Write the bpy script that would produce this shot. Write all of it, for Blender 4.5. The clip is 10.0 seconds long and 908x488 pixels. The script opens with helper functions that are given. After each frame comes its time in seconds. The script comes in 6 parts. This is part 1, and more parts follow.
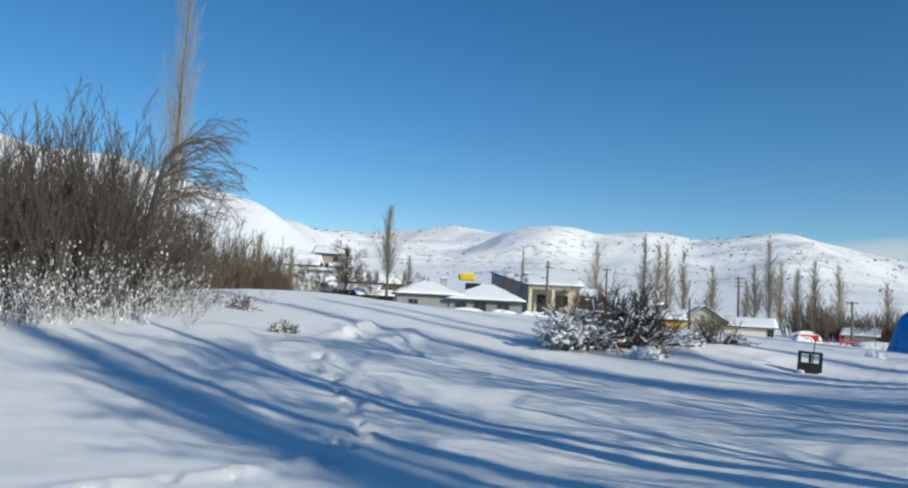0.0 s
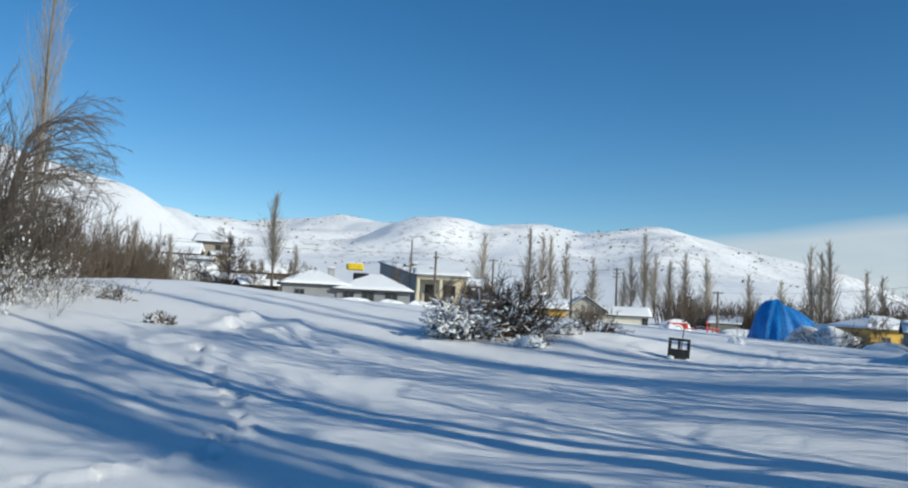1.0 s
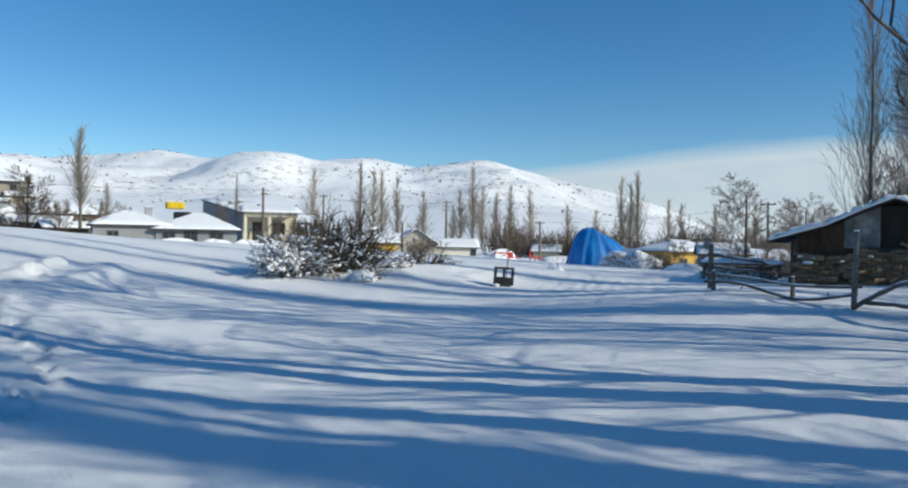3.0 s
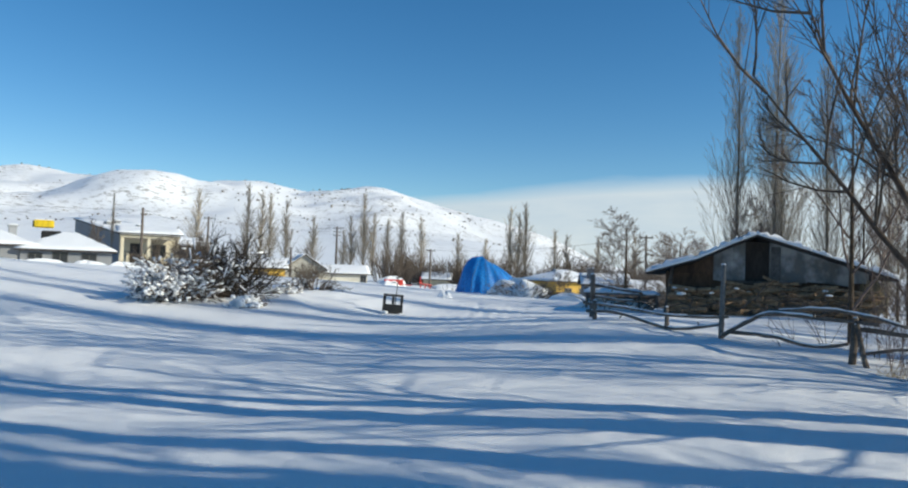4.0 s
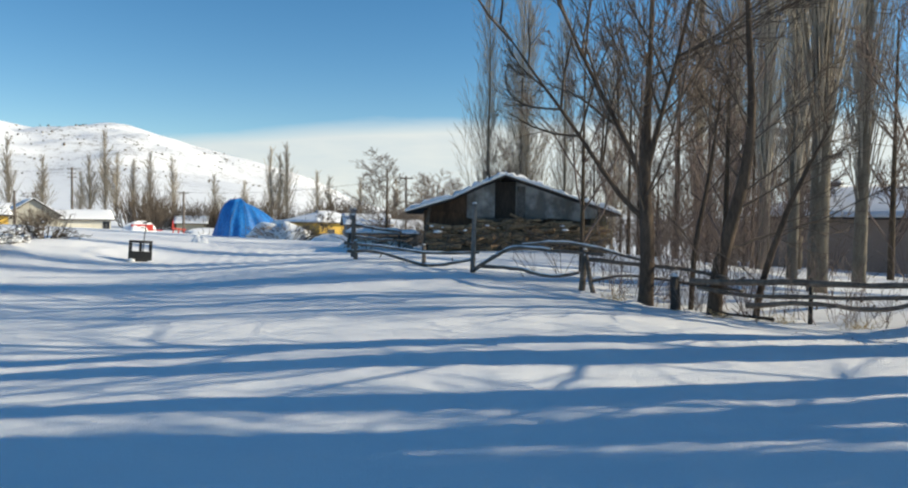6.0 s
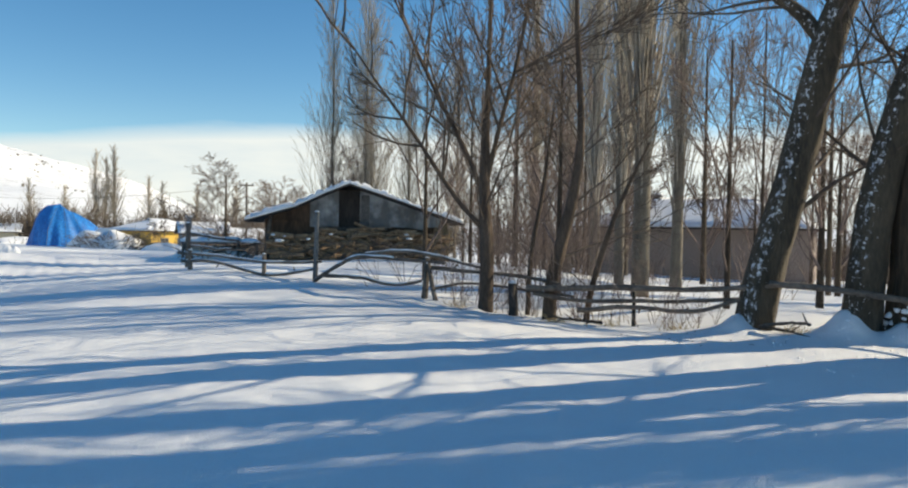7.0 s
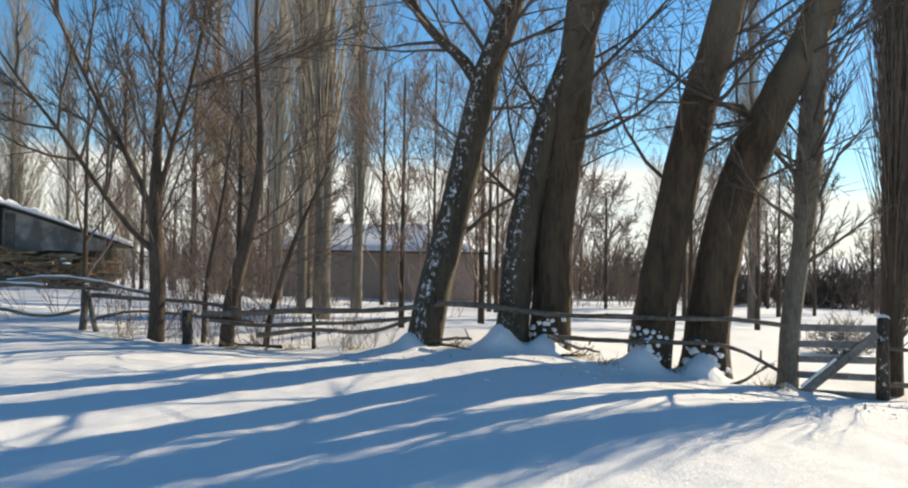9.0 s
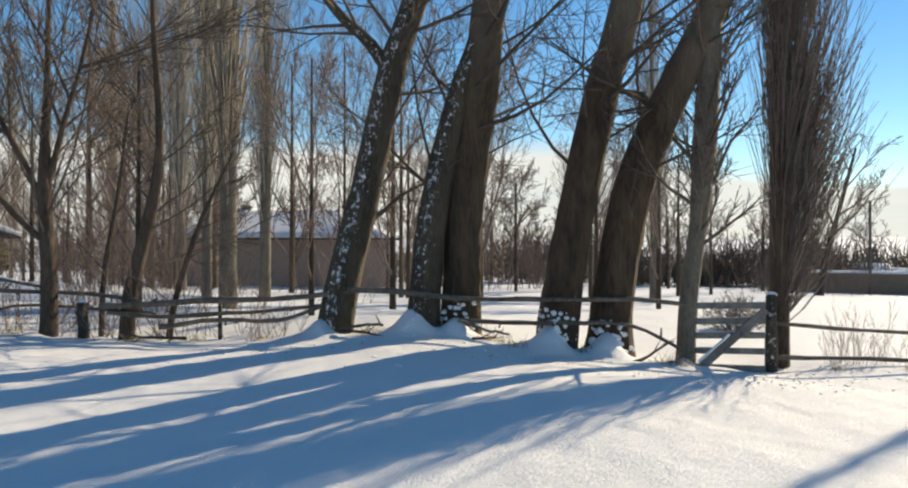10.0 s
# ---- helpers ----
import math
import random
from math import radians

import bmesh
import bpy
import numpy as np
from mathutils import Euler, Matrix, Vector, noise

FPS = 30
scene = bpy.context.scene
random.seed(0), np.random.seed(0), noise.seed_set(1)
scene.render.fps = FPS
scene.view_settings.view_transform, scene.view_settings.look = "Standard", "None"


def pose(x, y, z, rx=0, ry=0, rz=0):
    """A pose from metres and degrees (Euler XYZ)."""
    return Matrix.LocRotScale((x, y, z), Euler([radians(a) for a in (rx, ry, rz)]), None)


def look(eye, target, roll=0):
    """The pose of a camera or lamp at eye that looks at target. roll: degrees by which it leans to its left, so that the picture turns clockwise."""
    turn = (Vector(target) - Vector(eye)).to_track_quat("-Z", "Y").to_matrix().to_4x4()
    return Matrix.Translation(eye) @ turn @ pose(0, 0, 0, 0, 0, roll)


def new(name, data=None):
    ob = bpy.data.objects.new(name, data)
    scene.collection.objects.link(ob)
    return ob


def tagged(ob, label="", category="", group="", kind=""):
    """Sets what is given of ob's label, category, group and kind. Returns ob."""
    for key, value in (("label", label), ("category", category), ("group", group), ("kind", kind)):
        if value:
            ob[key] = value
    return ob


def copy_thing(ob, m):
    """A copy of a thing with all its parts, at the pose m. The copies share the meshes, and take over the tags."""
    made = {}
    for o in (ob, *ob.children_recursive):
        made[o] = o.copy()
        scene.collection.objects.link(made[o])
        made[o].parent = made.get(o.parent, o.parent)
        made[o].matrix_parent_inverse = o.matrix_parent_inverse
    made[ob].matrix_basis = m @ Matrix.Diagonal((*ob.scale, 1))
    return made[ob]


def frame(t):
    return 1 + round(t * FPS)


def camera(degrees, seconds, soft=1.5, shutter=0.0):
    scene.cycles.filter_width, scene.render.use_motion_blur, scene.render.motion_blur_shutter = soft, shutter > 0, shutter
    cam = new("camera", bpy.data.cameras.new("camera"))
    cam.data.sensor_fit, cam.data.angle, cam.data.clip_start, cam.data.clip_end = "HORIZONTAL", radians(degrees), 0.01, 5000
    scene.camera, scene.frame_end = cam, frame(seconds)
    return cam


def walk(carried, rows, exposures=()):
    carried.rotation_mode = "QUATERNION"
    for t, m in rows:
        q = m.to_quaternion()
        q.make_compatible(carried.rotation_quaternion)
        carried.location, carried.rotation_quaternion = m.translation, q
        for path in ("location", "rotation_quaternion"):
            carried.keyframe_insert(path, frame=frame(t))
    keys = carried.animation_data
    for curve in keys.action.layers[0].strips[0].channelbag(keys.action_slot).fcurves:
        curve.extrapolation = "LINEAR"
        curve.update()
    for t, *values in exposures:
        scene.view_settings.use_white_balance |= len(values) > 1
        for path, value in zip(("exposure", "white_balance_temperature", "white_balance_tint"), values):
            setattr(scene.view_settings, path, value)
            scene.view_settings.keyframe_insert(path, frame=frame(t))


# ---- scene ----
# The camera is held at arm's length and turned on the spot: seconds, yaw, pitch, roll in degrees.
cam = camera(63.03, 10.0, soft=2.1)
EYE, ARM = 1.6, 0.19
ROWS = [
    (0.0, -0.11, 4.81, 2.85),
    (0.5, -3.72, 4.79, 2.74),
    (1.0, -8.74, 4.46, 2.77),
    (1.5, -10.72, 3.72, 2.25),
    (2.0, -13.76, 3.30, 2.13),
    (2.5, -17.27, 1.44, 0.56),
    (3.0, -21.86, -0.17, 0.91),
    (3.2, -23.37, 0.31, 1.14),
    (4.3, -32.02, 1.96, 1.24),
    (4.5, -32.73, -0.26, 0.89),
    (5.0, -35.61, -1.40, 0.67),
    (5.5, -41.36, -1.71, 0.71),
    (5.7, -44.46, -1.92, 0.74),
    (6.8, -57.59, -1.33, 0.83),
    (7.0, -60.37, -1.14, 0.93),
    (7.5, -67.61, -0.21, 1.32),
    (8.0, -71.98, 0.36, 1.22),
    (8.5, -76.88, 0.86, 0.96),
    (9.0, -84.31, 1.04, 0.85),
    (9.5, -88.17, 0.10, 0.69),
    (10.0, -91.12, -0.03, 0.06),
]


def stance(yaw, pitch, roll):
    a = radians(yaw)
    return pose(-ARM * math.sin(a), ARM * math.cos(a), EYE, 0, 0, yaw) @ pose(0, 0, 0, 90 + pitch) @ pose(0, 0, 0, 0, 0, roll)


# the picture grows a little brighter and warmer as the camera turns towards the sun
LEVELS = [(0.0, -0.22, 6600, 5), (2.5, -0.16, 6480, 5), (3.2, -0.12, 6550, 5), (4.4, 0.03, 6850, 5), (5.5, 0.13, 7300, 6), (7.5, 0.43, 8000, 8), (8.5, 0.49, 8250, 9), (9.3, 0.46, 8350, 10), (10.0, 0.29, 8400, 11)]
walk(cam, [(t, stance(y, p, r)) for t, y, p, r in ROWS], LEVELS)

# ---- light ----
SUN_AZ, SUN_EL = 136.5, 26.0
world = bpy.data.worlds.new("sky")
scene.world = world
world.use_nodes = True
wn = world.node_tree.nodes
sky = wn.new("ShaderNodeTexSky")
sky.sky_type, sky.sun_disc = "NISHITA", False
sky.sun_elevation, sky.sun_rotation = radians(SUN_EL), radians(SUN_AZ)
sky.altitude, sky.air_density, sky.dust_density, sky.ozone_density = 1200, 1.0, 0.0, 3.0
deep = wn.new("ShaderNodeHueSaturation")
deep.inputs["Saturation"].default_value = 1.28
wn["Background"].inputs["Strength"].default_value = 0.131
world.node_tree.links.new(sky.outputs[0], deep.inputs["Color"])
world.node_tree.links.new(deep.outputs[0], wn["Background"].inputs[0])
sun = new("sun", bpy.data.lights.new("sun", "SUN"))
sun.data.energy, sun.data.angle, sun.data.color = 4.5, radians(0.53), (1.0, 0.94, 0.81)
s_az, s_el = radians(SUN_AZ), radians(SUN_EL)
sun.matrix_world = look((0, 0, 0), (-math.sin(s_az) * math.cos(s_el), -math.cos(s_az) * math.cos(s_el), -math.sin(s_el)))

# ---- the lie of the land ----
MOUNDS = [(-14, 16, 9, 0.29), (-3, 32, 12, 0.99), (10, 21, 8, -0.78), (16, 26, 10, 0.96), (30, 48, 16, 0.64), (12, 12, 8, 0.35), (12, 0, 8, 0.50), (24, 12, 12, -0.20), (10, -6, 6, -0.36), (40, 0, 22, 0.50), (-20, 40, 18, -0.67), (0, 70, 30, 0.51), (60, 60, 35, -0.53), (0, 10, 8, -0.49), (3, 20, 4, 0.06), (9, 18, 3.5, -0.04), (28, 36, 7, -0.65), (9, 23, 3, 0.34), (10.7, 12, 3, 0.39), (-8, 33, 5, 0.52), (3, 30, 5, -0.11), (11, 0.3, 1.6, 0.20), (21, 12, 4, 0.47), (15, 33, 7, -0.25), (40, 50, 12, -0.45)]
PLANE = (0.067, -0.03064, 0.01299)


def lattice(x, y, seed):
    """Smooth value noise in the range -1 to 1, for arrays."""
    xi, yi = np.floor(x), np.floor(y)
    u, v = x - xi, y - yi
    u, v = u * u * (3 - 2 * u), v * v * (3 - 2 * v)

    def h(a, b):
        s = np.sin(a * 127.1 + b * 311.7 + seed * 74.7) * 43758.5453
        return (s - np.floor(s)) * 2 - 1
    return (h(xi, yi) * (1 - u) + h(xi + 1, yi) * u) * (1 - v) + (h(xi, yi + 1) * (1 - u) + h(xi + 1, yi + 1) * u) * v


def layered(x, y, size, seed, octaves=3):
    total = 0
    for o in range(octaves):
        total = total + lattice(x / size * 2 ** o, y / size * 2 ** o, seed + o) / 2 ** o
    return total


def smooth(a, b, v):
    v = np.clip((v - a) / (b - a), 0, 1)
    return v * v * (3 - 2 * v)


# hills: azimuth, width in degrees, height above the plain as an angle
HILLS = [(-29, 7, 4.37), (-20, 4, 0.54), (-14.5, 3, 0.69), (-6, 3, 0.22), (0.3, 2, -0.15), (8, 2.6, 0.53), (14.9, 2.4, 1.17), (19.5, 3, 0.69), (24.5, 2.6, 1.14), (3, 7, 1.24), (29, 3.5, 0.21), (11.5, 5, -0.12), (36, 4, 0.63)]
TRUNKS = [(1.54, 0.22), (0.27, 0.36), (-0.35, 0.26), (-1.64, 0.33), (-2.44, 0.33), (-3.52, 0.1), (5.45, 0.08), (4.43, 0.08)]


def land(x, y):
    """The height of the snow, without its small relief."""
    x, y = np.asarray(x, float), np.asarray(y, float)
    r, az = np.hypot(x, y), np.degrees(np.arctan2(x, y))
    fade = 1 / (1 + (r / 170) ** 2)
    z = PLANE[0] + (PLANE[1] * x + PLANE[2] * y) * fade
    for mx, my, s, h in MOUNDS:
        z = z + h * np.exp(-((x - mx) ** 2 + (y - my) ** 2) / (2 * s * s))
    rise = 0
    for a, w, h in HILLS:
        rise = rise + h * np.exp(-((az - a) / w) ** 2 / 2)
    rise = rise + 3.65 * smooth(44, 28, az) * smooth(-110, -60, az) + 0.55
    near = smooth(-4, -16, az)
    far = 430 + 480 * (1 - near) + 110 * lattice(az / 5.5, az * 0, 4)
    up = smooth(90, far, r)
    back = smooth(1.0 * far, 2.6 * far, r)
    ridge = far * np.tan(np.radians(rise)) * up * (1 - 0.75 * back)
    ridge = ridge * (1 + 0.30 * layered(x, y, 130, 5) * up * (1 - up) * 4 + 0.10 * layered(x, y, 50, 9) * up * (1 - up) * 4)
    return z + ridge


def lz(x, y):
    return float(land(x, y))


# footprints lead from the lower left up the slope
STEPS = [(-2.6, 5.9), (-2.2, 6.35), (-1.75, 6.6), (-1.42, 7.05), (-1.06, 7.42), (-1.02, 8.2), (-0.95, 8.95), (-1.08, 9.8), (-1.3, 10.5), (-1.33, 11.3), (-1.75, 12.2), (-1.95, 13.3), (-2.5, 14.3), (-2.6, 15.5), (-2.75, 16.6), (-2.6, 17.8), (-2.5, 19.2), (-2.35, 20.6), (-2.2, 21.9)]


def snow_top(x, y):
    """The height of the snow with drifts, hoof-deep steps and the mounds at the trunks."""
    z = land(x, y)
    r = np.hypot(x, y)
    near = smooth(70, 25, r)
    z = z + near * (0.07 * layered(x, y, 5.5, 21, 2) + 0.014 * layered(x * 0.55 + y * 0.3, y * 1.2 - x * 0.4, 1.1, 31, 3))
    z = z + near * 0.010 * layered(x, y, 0.36, 41, 2)
    # drifts round the bushes and along the fence
    z = z + 0.22 * np.exp(-((x - 7.2) ** 2 / 5 + (y - 20.3) ** 2 / 1.6)) * (1 + 0.5 * layered(x, y, 0.8, 51, 2))
    z = z + 0.03 * np.exp(-((x - 10.4) ** 2) / 0.35) * smooth(7, 5, y) * smooth(-9, -3, y) * (1 + layered(x, y, 0.9, 61, 2))
    z = z - 0.15 * np.exp(-((x - 10.5) / 1.3) ** 2) * smooth(7, 5, y) * smooth(-6.5, -4.2, y)
    for ty, rad in TRUNKS:
        d2 = (x - 10.42) ** 2 + (y - ty - 0.1) ** 2
        z = z + rad * 1.0 * np.exp(-d2 / (2 * (0.07 + 0.27 * rad) ** 2)) + rad * 0.10 * np.exp(-d2 / (2 * (0.25 + 0.9 * rad) ** 2))
    for i, (sx, sy) in enumerate(STEPS):
        k = (0.6 if i < 4 else 0.9) * (1 + 0.25 * math.sin(i * 2.4))
        d = np.hypot((x - sx) / (0.13 * k), (y - sy) / (0.22 * k))
        d = d * (1 + 0.3 * lattice(x * 5, y * 5, 77 + i))
        deep, rim = (0.04, 0.012) if i < 4 else (0.14, 0.05)
        z = z - deep * smooth(1.2, 0.6, d) + rim * np.exp(-((d - 1.5) / 0.34) ** 2) * (0.6 + 1.1 * layered(x, y, 0.14, 80 + i, 2))
    # thrown-up ridges beside the trodden way, near its start and where it tops the rise
    for ax, ay, bx, by, wide, tall in ((-2.9, 5.75, -1.15, 7.3, 0.12, 0.075), (-2.95, 18.6, -2.2, 22.0, 0.28, 0.2), (-1.7, 17.6, -0.9, 21.6, 0.5, 0.13)):
        px, py, ln = bx - ax, by - ay, math.hypot(bx - ax, by - ay)
        u = ((x - ax) * px + (y - ay) * py) / ln ** 2
        off = ((x - ax) * py - (y - ay) * px) / ln
        z = z + tall * np.exp(-(off / wide) ** 2) * smooth(-0.08, 0.1, u) * smooth(1.08, 0.9, u) * (0.8 + 0.45 * layered(x, y, 0.45, 71, 2))
    # old cart tracks, drifted over
    q = (x - 12.4) * 0.80 - (y - 19.0) * 0.60
    p = (x - 12.4) * 0.60 + (y - 19.0) * 0.80
    z = z + 0.024 * np.sin(q * 17 + 0.7 * np.sin(p * 0.35)) * np.exp(-(q / 2.4) ** 2 - (p / 6.0) ** 2)
    return z


def sz(x, y):
    return float(snow_top(np.array(float(x)), np.array(float(y))))


# ---- materials ----
def material(name, build, rough=0.8, metal=0.0):
    m = bpy.data.materials.new(name)
    m.use_nodes = True
    nt = m.node_tree
    b = nt.nodes["Principled BSDF"]
    b.inputs["Roughness"].default_value, b.inputs["Metallic"].default_value = rough, metal
    build(nt, b)
    return m


def node(nt, kind, **values):
    n = nt.nodes.new(kind)
    for k, v in values.items():
        n.inputs[k.replace("_", " ")].default_value = v
    return n


def ramp(nt, source, stops):
    n = nt.nodes.new("ShaderNodeValToRGB")
    e = n.color_ramp.elements
    while len(e) < len(stops):
        e.new(0.5)
    for el, (p, c) in zip(e, stops):
        el.position, el.color = p, (*c, 1)
    nt.links.new(source, n.inputs[0])
    return n.outputs[0]


def coords(nt, scale=(1, 1, 1), space="Object"):
    tc = nt.nodes.new("ShaderNodeTexCoord")
    mp = nt.nodes.new("ShaderNodeMapping")
    mp.inputs["Scale"].default_value = scale
    nt.links.new(tc.outputs[space], mp.inputs[0])
    return mp.outputs[0]


def noise_tex(nt, vec, scale, detail=4, rough=0.6):
    n = node(nt, "ShaderNodeTexNoise", Scale=scale, Detail=detail, Roughness=rough)
    nt.links.new(vec, n.inputs["Vector"])
    return n.outputs["Fac"]


def bump(nt, b, height, strength, distance):
    n = node(nt, "ShaderNodeBump", Strength=strength, Distance=distance)
    nt.links.new(height, n.inputs["Height"])
    nt.links.new(n.outputs[0], b.inputs["Normal"])


def mix(nt, fac, a, b):
    n = nt.nodes.new("ShaderNodeMix")
    n.data_type = "RGBA"
    for sock, v in ((n.inputs[0], fac), (n.inputs[6], a), (n.inputs[7], b)):
        if isinstance(v, (int, float)):
            sock.default_value = v
        elif isinstance(v, tuple):
            sock.default_value = (*v, 1)
        else:
            nt.links.new(v, sock)
    return n.outputs[2]


def grained(c1, c2, scale, stretch=(1, 1, 1), relief=0.5, depth=0.01, fine=6.0, c3=None, spread=(0.35, 0.65)):
    """Two colours by coarse and fine noise, with relief; each object a little different."""
    def build(nt, b):
        v = coords(nt, stretch)
        big, small = noise_tex(nt, v, scale, 3), noise_tex(nt, v, scale * fine, 5)
        col = ramp(nt, big, [(spread[0], c1), (spread[1], c2)])
        col = mix(nt, 0.45, col, ramp(nt, small, [(0.35, tuple(x * 0.6 for x in c1)), (0.65, c3 or c2)]))
        info = nt.nodes.new("ShaderNodeObjectInfo")
        mul = nt.nodes.new("ShaderNodeMapRange")
        mul.inputs[3].default_value, mul.inputs[4].default_value = 0.8, 1.18
        nt.links.new(info.outputs["Random"], mul.inputs[0])
        hsv = nt.nodes.new("ShaderNodeHueSaturation")
        nt.links.new(mul.outputs[0], hsv.inputs["Value"])
        nt.links.new(col, hsv.inputs["Color"])
        nt.links.new(hsv.outputs[0], b.inputs["Base Color"])
        bump(nt, b, small, relief, depth)
    return build


def snow_build(nt, b):
    v = coords(nt)
    big, mid, small = noise_tex(nt, v, 0.35, 3), noise_tex(nt, v, 7, 4), noise_tex(nt, v, 55, 4, 0.7)
    col = ramp(nt, big, [(0.3, (0.87, 0.88, 0.90)), (0.7, (0.92, 0.92, 0.92))])
    nt.links.new(col, b.inputs["Base Color"])
    add = nt.nodes.new("ShaderNodeMath")
    add.operation = "ADD"
    nt.links.new(mid, add.inputs[0])
    nt.links.new(small, add.inputs[1])
    bump(nt, b, add.outputs[0], 0.35, 0.03)
    b.inputs["Specular IOR Level"].default_value = 0.25


def hill_build(nt, b):
    """Snow with brown scree and scrub where the wind has cleared it, on the far hills only."""
    v = coords(nt)
    geo = nt.nodes.new("ShaderNodeNewGeometry")
    ln = nt.nodes.new("ShaderNodeVectorMath")
    ln.operation = "LENGTH"
    nt.links.new(geo.outputs["Position"], ln.inputs[0])
    far = nt.nodes.new("ShaderNodeMapRange")
    far.inputs[1].default_value, far.inputs[2].default_value = 220, 420
    nt.links.new(ln.outputs["Value"], far.inputs[0])
    patch = ramp(nt, noise_tex(nt, v, 0.011, 4), [(0.40, (0, 0, 0)), (0.58, (1, 1, 1))])
    speck = ramp(nt, noise_tex(nt, coords(nt, (1, 1, 2.5)), 0.16, 5, 0.8), [(0.53, (0, 0, 0)), (0.60, (1, 1, 1))])
    m1 = nt.nodes.new("ShaderNodeMath")
    m1.operation = "MULTIPLY"
    nt.links.new(patch, m1.inputs[0])
    nt.links.new(speck, m1.inputs[1])
    m2 = nt.nodes.new("ShaderNodeMath")
    m2.operation = "MULTIPLY"
    nt.links.new(m1.outputs[0], m2.inputs[0])
    nt.links.new(far.outputs[0], m2.inputs[1])
    m3 = nt.nodes.new("ShaderNodeMath")
    m3.operation = "MULTIPLY"
    m3.inputs[1].default_value = 0.75
    nt.links.new(m2.outputs[0], m3.inputs[0])
    big = noise_tex(nt, v, 0.35, 3)
    col = ramp(nt, big, [(0.3, (0.87, 0.88, 0.90)), (0.7, (0.92, 0.92, 0.92))])
    nt.links.new(mix(nt, m3.outputs[0], col, (0.16, 0.13, 0.10)), b.inputs["Base Color"])
    mid, small = noise_tex(nt, v, 7, 4), noise_tex(nt, v, 55, 4, 0.7)
    add = nt.nodes.new("ShaderNodeMath")
    add.operation = "ADD"
    nt.links.new(mid, add.inputs[0])
    nt.links.new(small, add.inputs[1])
    bump(nt, b, add.outputs[0], 0.5, 0.04)
    b.inputs["Specular IOR Level"].default_value = 0.25


def frosted(c1, c2):
    """Bark with driven snow stuck to its weather side, in ragged patches."""
    base = grained(c1, c2, 5, (1, 1, 0.25), 1.0, 0.04)

    def build(nt, b):
        base(nt, b)
        bark = b.inputs["Base Color"].links[0].from_socket
        geo = nt.nodes.new("ShaderNodeNewGeometry")
        dot = nt.nodes.new("ShaderNodeVectorMath")
        dot.operation = "DOT_PRODUCT"
        dot.inputs[1].default_value = (-0.92, 0.36, 0.12)
        nt.links.new(geo.outputs["Normal"], dot.inputs[0])
        add = nt.nodes.new("ShaderNodeMath")
        add.operation = "MULTIPLY_ADD"
        nt.links.new(noise_tex(nt, coords(nt, (1, 1, 0.7)), 17, 6, 0.8), add.inputs[0])
        add.inputs[1].default_value = 3.4
        nt.links.new(dot.outputs["Value"], add.inputs[2])
        mr = nt.nodes.new("ShaderNodeMapRange")
        mr.inputs[1].default_value, mr.inputs[2].default_value = 2.84, 2.96
        nt.links.new(add.outputs[0], mr.inputs[0])
        nt.links.new(mix(nt, mr.outputs[0], bark, (0.84, 0.85, 0.87)), b.inputs["Base Color"])
    return build


def plaster(c, stain, scale=1.2):
    return grained(c, tuple(x * 0.82 for x in c), scale, (1, 1, 0.5), 0.25, 0.01, 9, stain, (0.4, 0.75))


SNOW = material("snow", snow_build, 0.7)
LAND = material("snow_land", hill_build, 0.7)
BARK = material("dark_bark", grained((0.037, 0.025, 0.016), (0.112, 0.079, 0.051), 4, (1, 1, 0.22), 1.0, 0.05), 0.9)


def old_bark(nt, b):
    """Furrowed dark bark at the foot that gives way to paler smooth bark high on the trunk."""
    grained((0.032, 0.019, 0.010), (0.12, 0.075, 0.042), 4, (1, 1, 0.22), 1.0, 0.06)(nt, b)
    dark = b.inputs["Base Color"].links[0].from_socket
    tc = nt.nodes.new("ShaderNodeTexCoord")
    sep = nt.nodes.new("ShaderNodeSeparateXYZ")
    nt.links.new(tc.outputs["Object"], sep.inputs[0])
    add = nt.nodes.new("ShaderNodeMath")
    add.operation = "MULTIPLY_ADD"
    nt.links.new(noise_tex(nt, coords(nt, (1, 1, 0.4)), 2.2, 5, 0.7), add.inputs[0])
    add.inputs[1].default_value = 3.2
    nt.links.new(sep.outputs["Z"], add.inputs[2])
    high = nt.nodes.new("ShaderNodeMapRange")
    high.inputs[1].default_value, high.inputs[2].default_value, high.inputs[4].default_value = 4.9, 6.6, 0.65
    nt.links.new(add.outputs[0], high.inputs[0])
    nt.links.new(mix(nt, high.outputs[0], dark, (0.21, 0.165, 0.115)), b.inputs["Base Color"])


YOUNG_BARK = material("young_bark", grained((0.045, 0.028, 0.019), (0.13, 0.088, 0.060), 5, (1, 1, 0.3), 0.8, 0.03), 0.9)
OLD_BARK = material("old_bark", old_bark, 0.9)
BARK_SNOW = material("frosted_bark", frosted((0.042, 0.031, 0.02), (0.12, 0.09, 0.058)), 0.9)
PALE_BARK = material("pale_bark", grained((0.12, 0.098, 0.074), (0.25, 0.21, 0.16), 5, (1, 1, 0.4), 0.6, 0.02), 0.85)
TWIG = material("twig", grained((0.10, 0.075, 0.058), (0.215, 0.165, 0.125), 3, (1, 1, 1), 0.2, 0.005), 0.85)

